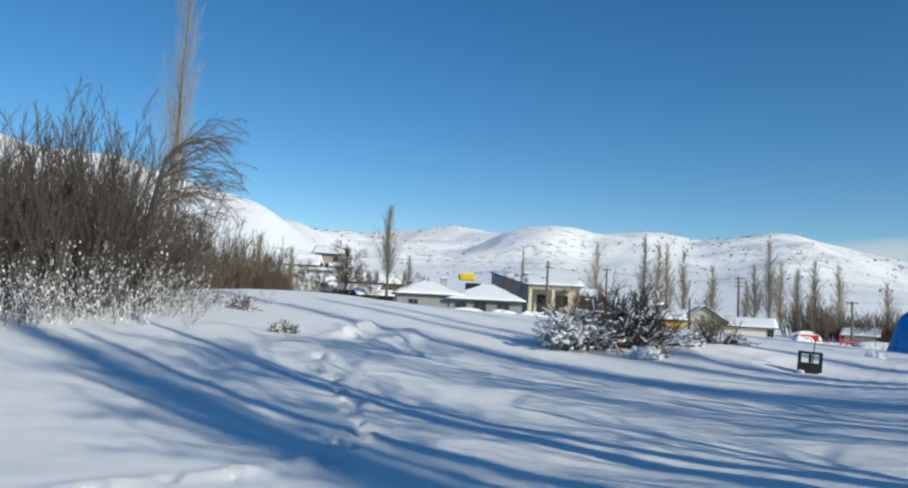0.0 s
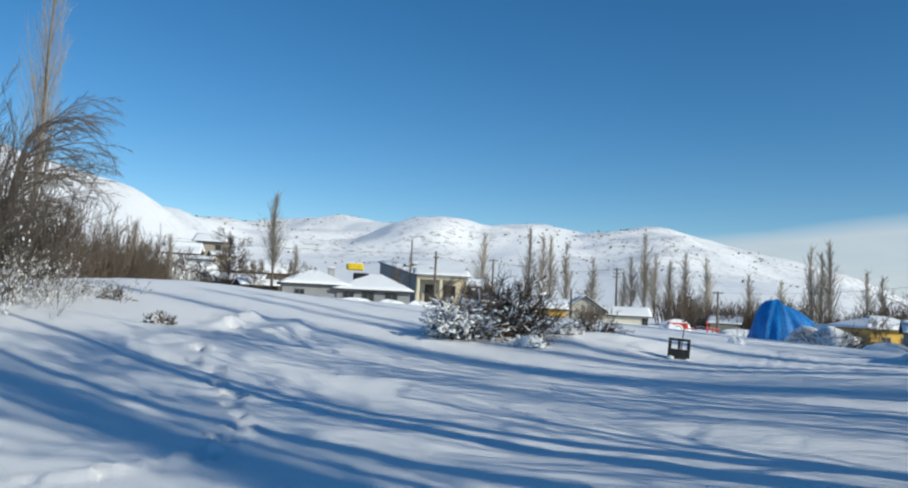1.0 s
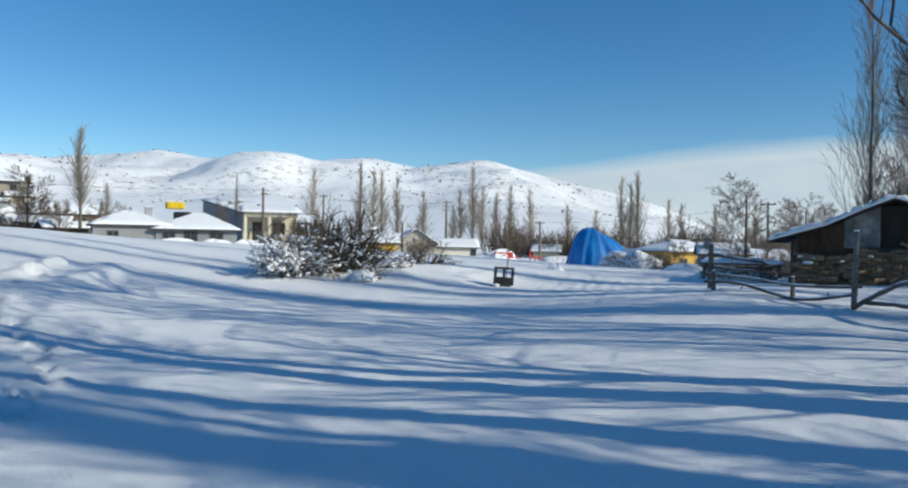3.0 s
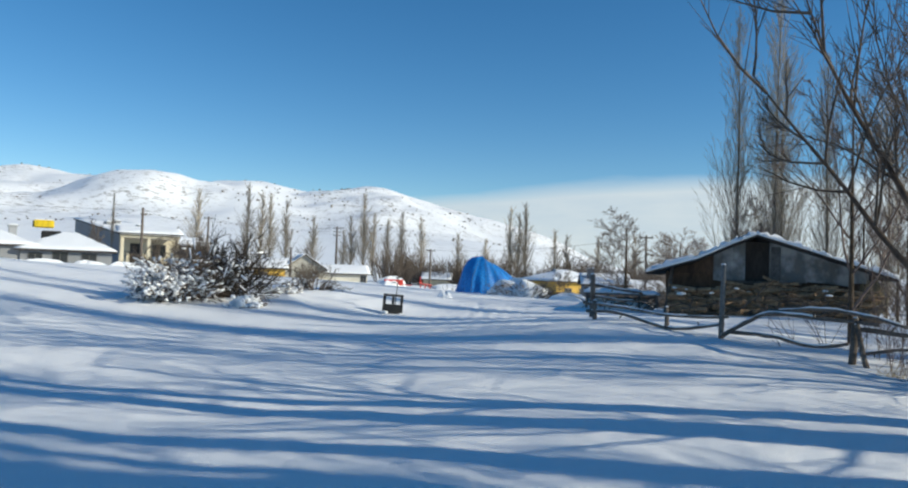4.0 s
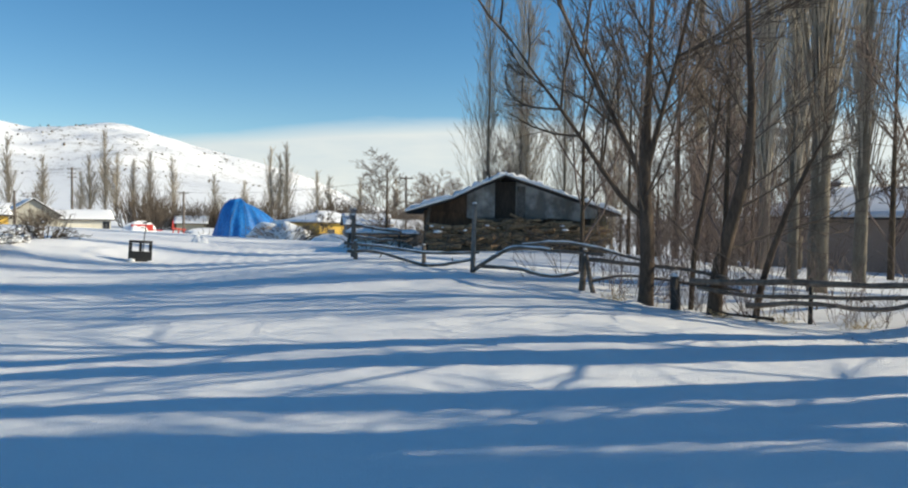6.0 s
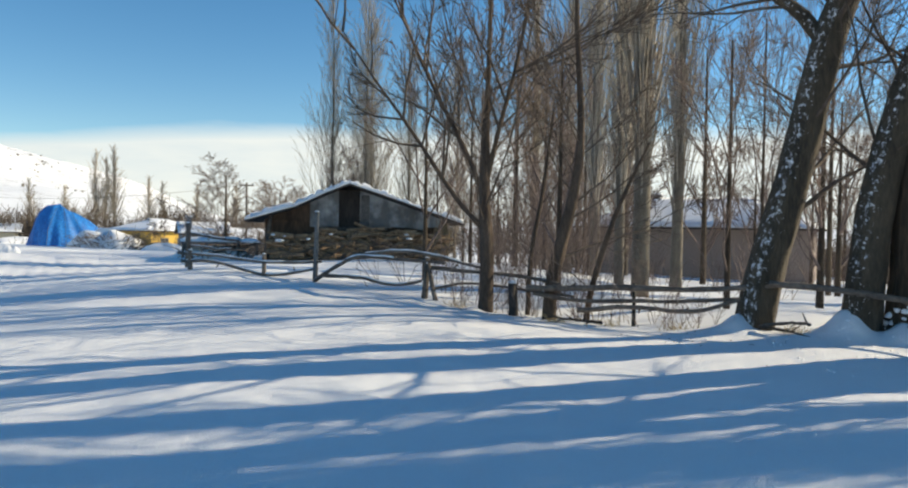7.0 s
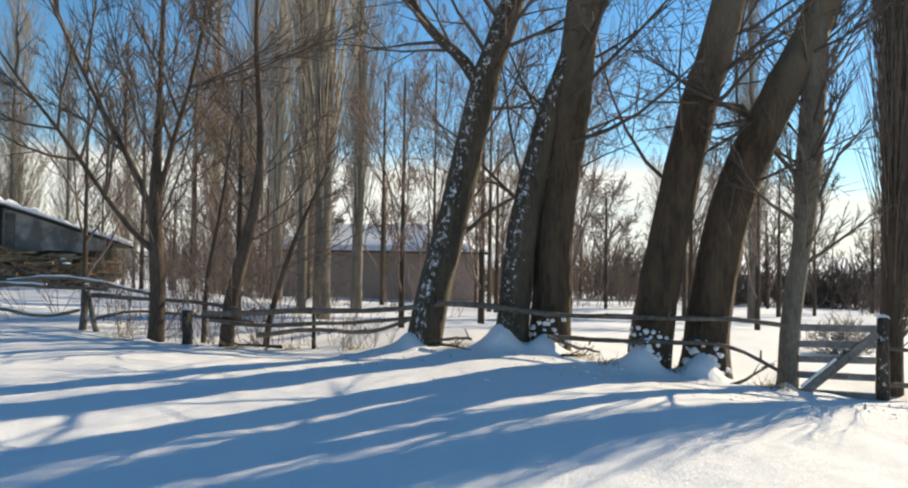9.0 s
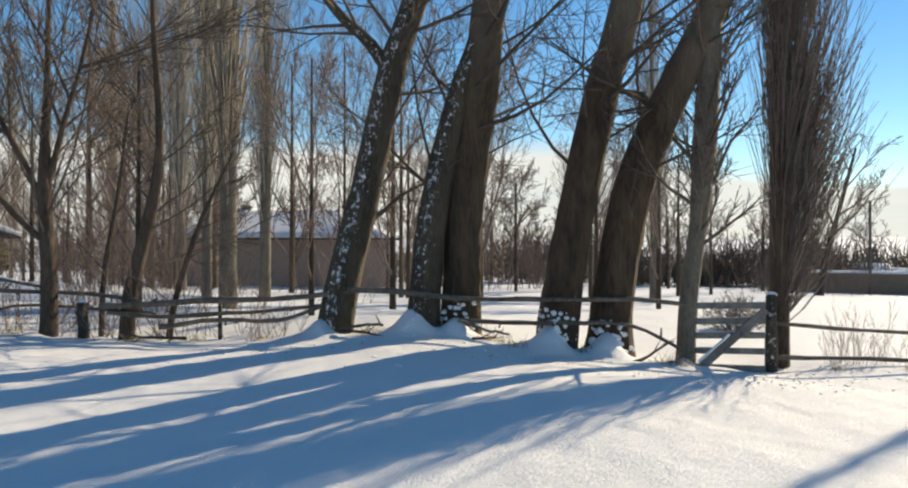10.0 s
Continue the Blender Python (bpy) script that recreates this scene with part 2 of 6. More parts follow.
# TWIG darkened for the near crowns: their silhouette against the light is in the colour
BACKLIT_TWIG = material("backlit_twig", grained((0.060, 0.044, 0.034), (0.145, 0.108, 0.082), 3, (1, 1, 1), 0.2, 0.005), 0.85)


def rimed(c1, c2, reach):
    """Twigs with rime and driven snow on them, thick near the ground and gone by that height."""
    base = grained(c1, c2, 3, (1, 1, 1), 0.2, 0.005)

    def build(nt, b):
        base(nt, b)
        wood = b.inputs["Base Color"].links[0].from_socket
        tc = nt.nodes.new("ShaderNodeTexCoord")
        sep = nt.nodes.new("ShaderNodeSeparateXYZ")
        nt.links.new(tc.outputs["Object"], sep.inputs[0])
        add = nt.nodes.new("ShaderNodeMath")
        add.operation = "MULTIPLY_ADD"
        nt.links.new(sep.outputs["Z"], add.inputs[0])
        add.inputs[1].default_value = -0.26 / reach
        nt.links.new(noise_tex(nt, coords(nt), 2.6, 4, 0.75), add.inputs[2])
        mr = nt.nodes.new("ShaderNodeMapRange")
        mr.inputs[1].default_value, mr.inputs[2].default_value = 0.475, 0.515
        nt.links.new(add.outputs[0], mr.inputs[0])
        nt.links.new(mix(nt, mr.outputs[0], wood, (0.86, 0.87, 0.89)), b.inputs["Base Color"])
    return build


RIME_TWIG = material("rimed_twig", rimed((0.050, 0.042, 0.036), (0.155, 0.128, 0.106), 3.3), 0.85)
RIME_SCRUB = material("rimed_scrub", rimed((0.062, 0.050, 0.042), (0.14, 0.115, 0.095), 3.4), 0.85)
PALE_TWIG = material("pale_twig", grained((0.29, 0.25, 0.20), (0.47, 0.41, 0.335), 3, (1, 1, 1), 0.2, 0.005), 0.85)
PURPLE_TWIG = material("purple_twig", grained((0.135, 0.096, 0.085), (0.245, 0.18, 0.152), 3, (1, 1, 1), 0.2, 0.005), 0.85)
TAN_TWIG = material("tan_twig", grained((0.17, 0.13, 0.11), (0.29, 0.23, 0.19), 3, (1, 1, 1), 0.2, 0.005), 0.85)
BRUSH = material("brown_brush", grained((0.10, 0.075, 0.055), (0.21, 0.16, 0.12), 3, (1, 1, 1), 0.2, 0.005), 0.9)
STRAW = material("dry_straw", grained((0.30, 0.22, 0.11), (0.5, 0.39, 0.22), 8, (1, 1, 0.3), 0.4, 0.01), 0.9)
LOG = material("weathered_log", grained((0.075, 0.058, 0.046), (0.23, 0.185, 0.15), 4, (0.6, 0.6, 0.6), 0.8, 0.02), 0.9)
GREY_WOOD = material("grey_wood", grained((0.10, 0.095, 0.09), (0.24, 0.23, 0.215), 3, (1, 1, 1), 0.6, 0.01), 0.85)
DARK_WOOD = material("dark_wood", grained((0.025, 0.02, 0.017), (0.07, 0.055, 0.045), 4, (1, 1, 0.3), 0.6, 0.01), 0.85)
BARN_WOOD = material("barn_boards", grained((0.05, 0.03, 0.02), (0.13, 0.08, 0.05), 3, (1, 1, 0.25), 0.6, 0.015), 0.9)
FIREWOOD = material("firewood", grained((0.11, 0.06, 0.035), (0.50, 0.33, 0.19), 6, (1, 1, 1), 0.8, 0.02), 0.9)
TIN = material("grey_tin", grained((0.17, 0.185, 0.19), (0.58, 0.61, 0.62), 1.5, (1, 1, 0.8), 0.4, 0.015, 5, (0.20, 0.15, 0.11), (0.42, 0.58)), 0.6, 0.1)
CREAM = material("cream_plaster", plaster((0.72, 0.64, 0.47), (0.5, 0.42, 0.3)), 0.9)
GREY_PLASTER = material("grey_plaster", plaster((0.36, 0.37, 0.38), (0.26, 0.25, 0.24)), 0.9)
DULL = material("dull_plaster", plaster((0.50, 0.40, 0.34), (0.34, 0.27, 0.23)), 0.9)
WHITEWASH = material("whitewash", plaster((0.74, 0.70, 0.60), (0.5, 0.45, 0.36)), 0.9)
BEIGE = material("beige_plaster", plaster((0.50, 0.43, 0.34), (0.34, 0.28, 0.22)), 0.9)
YELLOW_WALL = material("yellow_plaster", plaster((0.78, 0.50, 0.10), (0.6, 0.36, 0.1)), 0.9)
MUD = material("mud_brick", plaster((0.27, 0.19, 0.13), (0.18, 0.12, 0.09)), 0.95)
TARP = material("blue_tarp", grained((0.0, 0.10, 0.38), (0.001, 0.20, 0.58), 1.1, (1, 1, 1), 0.45, 0.03, 8, (0.002, 0.26, 0.70)), 0.55)
YELLOW_STEEL = material("yellow_steel", grained((0.72, 0.48, 0.01), (0.85, 0.60, 0.02), 2, (1, 1, 1), 0.1, 0.004), 0.45)
RED_STEEL = material("red_steel", grained((0.55, 0.03, 0.02), (0.72, 0.06, 0.04), 3, (1, 1, 1), 0.1, 0.004), 0.5)
BLACK_STEEL = material("sooty_steel", grained((0.012, 0.012, 0.013), (0.035, 0.033, 0.03), 6, (1, 1, 1), 0.4, 0.006), 0.6, 0.3)
GALVANISED = material("galvanised", grained((0.30, 0.31, 0.32), (0.42, 0.43, 0.44), 4, (1, 1, 1), 0.1, 0.003), 0.45, 0.7)
CONIFER = material("conifer_green", grained((0.02, 0.035, 0.02), (0.05, 0.07, 0.035), 3, (1, 1, 1), 0.4, 0.02), 0.9)
TEAL = material("teal_tin", grained((0.20, 0.33, 0.36), (0.32, 0.45, 0.48), 2, (1, 1, 1), 0.2, 0.004), 0.6)
GLASS = material("window_glass", grained((0.02, 0.022, 0.025), (0.035, 0.04, 0.045), 2, (1, 1, 1), 0.02, 0.001), 0.08)


# ---- building tools ----
def mesh_object(name, verts, faces, mat, parent=None, label="", shaded=False):
    me = bpy.data.meshes.new(name)
    me.from_pydata([tuple(v) for v in verts], [], faces)
    me.materials.append(mat)
    if shaded:
        me.polygons.foreach_set("use_smooth", np.ones(len(me.polygons), bool))
    me.update()
    ob = new(name, me)
    if parent:
        ob.parent = parent
    if label:
        ob["label"] = label
    return ob


def part(name, bm, mat, parent=None, label="", shaded=False):
    me = bpy.data.meshes.new(name)
    if shaded:
        for fc in bm.faces:
            fc.smooth = True
    bm.to_mesh(me)
    bm.free()
    me.materials.append(mat)
    ob = new(name, me)
    if parent:
        ob.parent = parent
    if label:
        ob["label"] = label
    return ob


def root(name, m, label, category, group=""):
    ob = new(name)
    ob.matrix_world = m
    ob.empty_display_size = 0.2
    return tagged(ob, label, category, group)


def box(bm, x0, x1, y0, y1, z0, z1, edge=0.0):
    vs = [bm.verts.new(p) for p in ((x0, y0, z0), (x1, y0, z0), (x1, y1, z0), (x0, y1, z0), (x0, y0, z1), (x1, y0, z1), (x1, y1, z1), (x0, y1, z1))]
    fs = [bm.faces.new([vs[i] for i in f]) for f in ((3, 2, 1, 0), (4, 5, 6, 7), (0, 1, 5, 4), (1, 2, 6, 5), (2, 3, 7, 6), (3, 0, 4, 7))]
    if edge:
        es = {e for f in fs for e in f.edges}
        bmesh.ops.bevel(bm, geom=list(es), offset=edge, segments=1, affect="EDGES", profile=0.5)
    return bm


def boxed(*a):
    return box(bmesh.new(), *a)


class Tubes:
    """Gathers tapered tubes into one mesh."""

    def __init__(self):
        self.v, self.f, self.n, self.lines = [], [], 0, []

    def add(self, pts, radii, sides=4, wobble=0.0, rng=None, cap=True):
        pts, radii = np.asarray(pts, float), np.asarray(radii, float)
        self.lines.append((pts, radii))
        tan = np.gradient(pts, axis=0)
        tan /= np.linalg.norm(tan, axis=1, keepdims=True) + 1e-9
        ref = np.array([0.31, 0.77, 0.56]) if abs(tan[0] @ np.array([0.31, 0.77, 0.56])) < 0.9 else np.array([0.9, -0.3, 0.3])
        u = np.cross(tan, ref)
        u /= np.linalg.norm(u, axis=1, keepdims=True) + 1e-9
        w = np.cross(tan, u)
        a = np.arange(sides) * 2 * math.pi / sides
        rr = np.repeat(radii[:, None], sides, 1)
        if wobble and rng is not None:
            groove = 1 + wobble * np.sin(a * 3 + rng.uniform(0, 6)) * 0.4 + wobble * rng.uniform(-1, 1, sides) * 0.8
            rr = rr * groove[None] * (1 + wobble * 0.5 * rng.uniform(-1, 1, rr.shape))
        ring = pts[:, None] + rr[..., None] * (np.cos(a)[None, :, None] * u[:, None] + np.sin(a)[None, :, None] * w[:, None])
        self.v.append(ring.reshape(-1, 3))
        k = len(pts)
        for i in range(k - 1):
            b0, b1 = self.n + i * sides, self.n + (i + 1) * sides
            for j in range(sides):
                j2 = (j + 1) % sides
                self.f.append((b0 + j, b0 + j2, b1 + j2, b1 + j))
        if cap:
            self.f.append(tuple(self.n + (k - 1) * sides + j for j in range(sides)))
            self.f.append(tuple(self.n + j for j in reversed(range(sides))))
        self.n += k * sides

    def object(self, name, mat, parent, label="", shaded=True):
        ob = mesh_object(name, np.vstack(self.v), self.f, mat, parent, label, shaded)
        return tagged(ob, kind="stuff" if name == "crown" else "")


def curve_points(pts, k):
    """k points on a smooth line through a few given ones."""
    pts = np.asarray(pts, float)
    t = np.linspace(0, len(pts) - 1, k)
    i = np.clip(t.astype(int), 0, len(pts) - 2)
    f = (t - i)[:, None]
    p0, p1, p2, p3 = pts[np.clip(i - 1, 0, None)], pts[i], pts[i + 1], pts[np.clip(i + 2, None, len(pts) - 1)]
    return 0.5 * (2 * p1 + (p2 - p0) * f + (2 * p0 - 5 * p1 + 4 * p2 - p3) * f ** 2 + (3 * p1 - p0 - 3 * p2 + p3) * f ** 3)


def sway(start, way, length, rng, k, jitter, lift):
    """A crooked line from start: jitter bends it by chance, lift draws it up (or, if below 0, down)."""
    p, d, out = np.array(start, float), np.array(way, float), []
    d /= np.linalg.norm(d)
    out.append(p.copy())
    for _ in range(k):
        d = d + rng.normal(0, jitter, 3) + np.array([0, 0, lift])
        d /= np.linalg.norm(d)
        p = p + d * length / k
        out.append(p.copy())
    return np.array(out)


def turned_off(d, angle, rng, spin=None):
    """A direction at that angle, in radians, off d."""
    d = d / np.linalg.norm(d)
    ref = np.cross(d, [0.2, 0.3, 0.93] if abs(d[2]) < 0.95 else [1, 0, 0])
    ref /= np.linalg.norm(ref)
    s = rng.uniform(0, 2 * math.pi) if spin is None else spin
    side = ref * math.cos(s) + np.cross(d, ref) * math.sin(s)
    return d * math.cos(angle) + side * math.sin(angle)


def ramify(tubes, start, way, length, radius, depth, rng, spread=0.7, jitter=0.12, lift=0.03, kids=6, thin=0.006, shrink=0.55, bare=0.25):
    """A limb with its branches and twigs."""
    k = 5 if depth > 1 else (3 if depth == 1 else 1)
    line = sway(start, way, length, rng, k, jitter, lift)
    radii = np.linspace(radius, max(thin * 0.5, radius * 0.25), k + 1)
    tubes.add(line, radii, 7 if radius > 0.05 else (4 if radius > 0.02 else 3), cap=False)
    if depth == 0:
        return
    for i in range(kids):
        t = bare + (1 - bare) * (i + rng.uniform(0.1, 0.9)) / kids
        j = min(int(t * k), k - 1)
        p = line[j] + (line[j + 1] - line[j]) * (t * k - j)
        d = turned_off(line[j + 1] - line[j], rng.uniform(0.6, 1.2) * spread, rng)
        ln = length * shrink * rng.uniform(0.6, 1.2) * (1.15 - 0.6 * t)
        ramify(tubes, p, d, ln, max(thin, radius * (1 - 0.7 * t) * 0.55), depth - 1, rng, spread, jitter * 1.15, lift, kids if depth > 1 else kids, thin, shrink, 0.15)


def blobs(centres, sizes, rng, mat, parent, name="snow_clump", flat=0.6, label=""):
    """Small uneven clumps, in one mesh."""
    bm = bmesh.new()
    bmesh.ops.create_icosphere(bm, subdivisions=1, radius=1)
    base = np.array([v.co for v in bm.verts])
    tri = [[v.index for v in f.verts] for f in bm.faces]
    bm.free()
    vs, fs = [], []
    for i, (c, s) in enumerate(zip(centres, sizes)):
        w = base * rng.uniform(0.7, 1.25, (len(base), 1)) * np.array([s * rng.uniform(0.8, 1.3), s * rng.uniform(0.8, 1.3), s * flat])
        vs.append(w + np.asarray(c))
        fs += [tuple(i * len(base) + q for q in t) for t in tri]
    return tagged(mesh_object(name, np.vstack(vs), fs, mat, parent, label, True), kind="stuff" if len(sizes) > 5 else "")


# ---- ground ----
def build_ground():
    az = np.concatenate([np.arange(-46, 134, 0.36), np.arange(134, 314, 4.0)])
    ring = [0.0] + list(np.geomspace(1.2, 45, 240)) + list(np.geomspace(46.5, 260, 40)) + list(np.geomspace(266, 1500, 120)) + list(np.geomspace(1560, 4600, 16))
    r = np.array(ring[1:])
    a = np.radians(az)
    x, y = r[:, None] * np.sin(a)[None], r[:, None] * np.cos(a)[None]
    z = snow_top(x, y)
    m, n = z.shape
    verts = np.vstack([[0, 0, sz(0, 0)], np.stack([x, y, z], -1).reshape(-1, 3)])
    i, j = np.meshgrid(np.arange(m - 1), np.arange(n), indexing="ij")
    j2 = (j + 1) % n
    quads = np.stack([1 + i * n + j, 1 + (i + 1) * n + j, 1 + (i + 1) * n + j2, 1 + i * n + j2], -1).reshape(-1, 4)
    me = bpy.data.meshes.new("ground")
    tris = [(0, 1 + q, 1 + (q + 1) % n) for q in range(n)]
    loops = np.concatenate([quads[:, ::-1].ravel(), np.array(tris)[:, ::-1].ravel()])
    sizes = np.concatenate([np.full(len(quads), 4), np.full(n, 3)])
    me.vertices.add(len(verts))
    me.vertices.foreach_set("co", verts.ravel())
    me.loops.add(len(loops))
    me.loops.foreach_set("vertex_index", loops.astype(np.int32))
    me.polygons.add(len(sizes))
    me.polygons.foreach_set("loop_start", np.concatenate([[0], np.cumsum(sizes)[:-1]]).astype(np.int32))
    me.polygons.foreach_set("use_smooth", np.ones(len(sizes), bool))
    me.update(calc_edges=True)
    me.validate()
    me.flip_normals()
    me.materials.append(LAND)
    tagged(new("ground", me), "deep trodden snow over a sloping village field and bare hills", "snow ground", kind="structure")


build_ground()


def build_cloud():
    """A low bank of cloud far behind the hills."""
    def look_of(nt, b):
        nt.nodes.remove(b)
        out = nt.nodes["Material Output"]
        em, tr, mx = nt.nodes.new("ShaderNodeEmission"), nt.nodes.new("ShaderNodeBsdfTransparent"), nt.nodes.new("ShaderNodeMixShader")
        uv = nt.nodes.new("ShaderNodeUVMap")
        sep = nt.nodes.new("ShaderNodeSeparateXYZ")
        nt.links.new(uv.outputs[0], sep.inputs[0])
        v = coords(nt, (0.0007, 0.0007, 0.0035))
        n = noise_tex(nt, v, 1.4, 6, 0.6)
        m = nt.nodes.new("ShaderNodeMath")
        m.operation = "MULTIPLY_ADD"
        nt.links.new(n, m.inputs[0])
        m.inputs[1].default_value = 0.16
        nt.links.new(sep.outputs["Y"], m.inputs[2])
        al = nt.nodes.new("ShaderNodeMapRange")
        al.inputs[1].default_value, al.inputs[2].default_value, al.inputs[3].default_value, al.inputs[4].default_value = 0.93, 1.06, 0.94, 0.0
        nt.links.new(m.outputs[0], al.inputs[0])
        col = ramp(nt, n, [(0.3, (0.56, 0.68, 0.82)), (0.7, (0.74, 0.81, 0.88))])
        nt.links.new(col, em.inputs[0])
        em.inputs[1].default_value = 0.95
        nt.links.new(al.outputs[0], mx.inputs[0])
        nt.links.new(tr.outputs[0], mx.inputs[1])
        nt.links.new(em.outputs[0], mx.inputs[2])
        nt.links.new(mx.outputs[0], out.inputs[0])
    mat = material("cloud_bank", look_of)
    far, az = 4400, np.arange(16, 150, 1.0)
    top = 5.6 * smooth(6, 24, az) + 2.6 * smooth(20, 50, az) - 3.6 * smooth(97, 120, az)
    vs, fs, uvs = [], [], []
    for a, tp in zip(np.radians(az), top):
        for q in range(7):
            vs.append((far * math.sin(a), far * math.cos(a), -160 + q / 6 * (160 + far * math.tan(radians(max(tp, 0.2))))))
            uvs.append((a, q / 6))
    for i in range(len(az) - 1):
        fs += [(i * 7 + q, i * 7 + q + 1, i * 7 + q + 8, i * 7 + q + 7) for q in range(6)]
    ob = mesh_object("backdrop", vs, fs, mat)
    layer = ob.data.uv_layers.new(name="bank")
    for lp in ob.data.loops:
        layer.data[lp.index].uv = uvs[lp.vertex_index]
    tagged(ob, "low white cloud bank behind the hills", "cloud", kind="structure")


build_cloud()


# ---- trees ----
def leaning_tree(base, spine, radii, seed, limbs, bark, label, limb_from=0.3, limb_len=3.2, kids=6, depth=2, own=(), spread=0.75, lift=0.04, thin=0.006, twig=None, flare=1.5, top=0, caked=0):
    """A thick old trunk along a given line, with limbs and twigs. own: limbs of known course."""
    rng = np.random.default_rng(seed)
    x, y = base
    z0 = sz(x, y) - 0.25
    tree = root("tree", pose(x, y, z0), label, "tree", "old trees along the fence")
    spine = np.array([(px - x, py - y, pz - z0) for px, py, pz in spine])
    line = curve_points(spine, 34)
    rad = np.interp(np.linspace(0, 1, 34), np.linspace(0, 1, len(radii)), radii)
    rad = rad * (1 + (flare - 1) * np.exp(-np.arange(34) / 1.6))
    t = Tubes()
    t.add(line, rad, 18, 0.1, rng)
    for pts, r0, r1 in own:
        ln = curve_points(np.array([(px - x, py - y, pz - z0) for px, py, pz in pts]), 10)
        t.add(ln, np.linspace(r0, r1, 10), 10, 0.06, rng)
    t.object("trunk", bark, tree, "thick dark furrowed trunk")
    c = Tubes()
    for pts, r0, r1 in own:
        ln = curve_points(np.array([(px - x, py - y, pz - z0) for px, py, pz in pts]), 10)
        for i in range(10):
            q = ln[3 + i % 7]
            ramify(c, q, turned_off(ln[4] - ln[3], rng.uniform(0.5, 1.1), rng), rng.uniform(1.0, 2.2), 0.028, depth - 1 + (i % 3 == 0), rng, spread, 0.13, lift, kids, thin)
    for i in range(limbs):
        f = limb_from + (1 - limb_from) * ((i + rng.uniform(0, 0.9)) / limbs) ** 0.75
        j = min(int(f * 33), 32)
        d = turned_off(line[j + 1] - line[j], rng.uniform(0.55, 1.15), rng)
        r = min(rad[j] * 0.26, 0.042) * rng.uniform(0.5, 1.1)
        ramify(c, line[j], d, limb_len * rng.uniform(0.6, 1.3) * (1.2 - 0.5 * f), max(r, 0.012), depth, rng, spread, 0.13, lift, kids, thin)
    for i in range(top):
        j = int(np.searchsorted(line[:, 2], rng.uniform(6.0, 10.5) - z0))
        j = min(j, 31)
        ramify(c, line[j], turned_off(line[j + 1] - line[j], rng.uniform(0.5, 1.3), rng), rng.uniform(1.6, 3.2), 0.03, 2, rng, 0.8, 0.13, 0.03, 6, 0.012)
    c.object("crown", twig or BACKLIT_TWIG, tree, "bare tangled branches")
    if caked:
        spots = []
        for i in range(caked):
            u = 0.25 + 0.42 * rng.random() ** 2.5
            j = int(np.searchsorted(line[:, 2], u)) - 1
            a = rng.normal(2.75, 0.6)
            spots.append(line[j] + (u - line[j][2]) / (line[j + 1][2] - line[j][2]) * (line[j + 1] - line[j]) + rad[j] * 0.97 * np.array([math.cos(a), math.sin(a), 0]))
        blobs(spots, rng.uniform(0.02, 0.055, caked), rng, SNOW, tree, "caked_snow", 0.9, "driven snow caked on the foot of the trunk")
    return tree


# the row of leaning trunks, x about 10.65
leaning_tree((10.6, 1.5), [(10.6, 1.54, -0.1), (10.62, 1.36, 1.0), (10.65, 1.04, 2.3), (10.7, 0.66, 4.1), (10.75, 0.3, 5.2), (10.9, -0.5, 8.0), (11.0, -1.0, 11.5)],
             [0.26, 0.235, 0.215, 0.20, 0.17, 0.11, 0.03], 11, 17, BARK_SNOW, "old leaning tree with snow blown onto its dark trunk", 0.22, 2.6,
             top=11, own=[([(10.7, 0.7, 4.0), (10.68, 1.0, 4.45), (10.6, 1.35, 4.75), (10.5, 1.75, 5.3), (10.3, 2.3, 6.6)], 0.10, 0.04)])
leaning_tree((10.55, 0.22), [(10.55, 0.27, 0.0), (10.58, 0.2, 1.0), (10.62, 0.06, 2.2), (10.7, -0.25, 3.5), (10.85, -0.75, 5.2), (11.1, -1.3, 8.5), (11.3, -1.6, 12.0)],
             [0.24, 0.22, 0.21, 0.2, 0.17, 0.11, 0.03], 12, 15, BARK_SNOW, "old forked tree with a frosted dark trunk", 0.25, 2.4, top=11)
leaning_tree((10.75, -0.3), [(10.75, -0.3, 0.0), (10.75, -0.33, 1.0), (10.75, -0.4, 2.5), (10.75, -0.58, 3.8), (10.75, -0.7, 5.0), (10.7, -0.95, 9.0), (10.7, -1.1, 14.0)],
             [0.30, 0.27, 0.27, 0.27, 0.24, 0.15, 0.04], 13, 15, OLD_BARK, "broad old tree standing against its neighbour", 0.22, 2.6, flare=1.25, top=11, caked=60)
leaning_tree((10.65, -1.62), [(10.65, -1.64, 0.0), (10.65, -1.76, 1.0), (10.67, -2.04, 2.55), (10.7, -2.35, 3.9), (10.7, -2.66, 5.0), (10.8, -3.5, 9.0), (10.9, -4.1, 14.0)],
             [0.29, 0.275, 0.26, 0.245, 0.23, 0.14, 0.04], 14, 15, OLD_BARK, "thick leaning tree with a bare dark trunk", 0.3, 2.6, flare=1.2, top=11, caked=75)
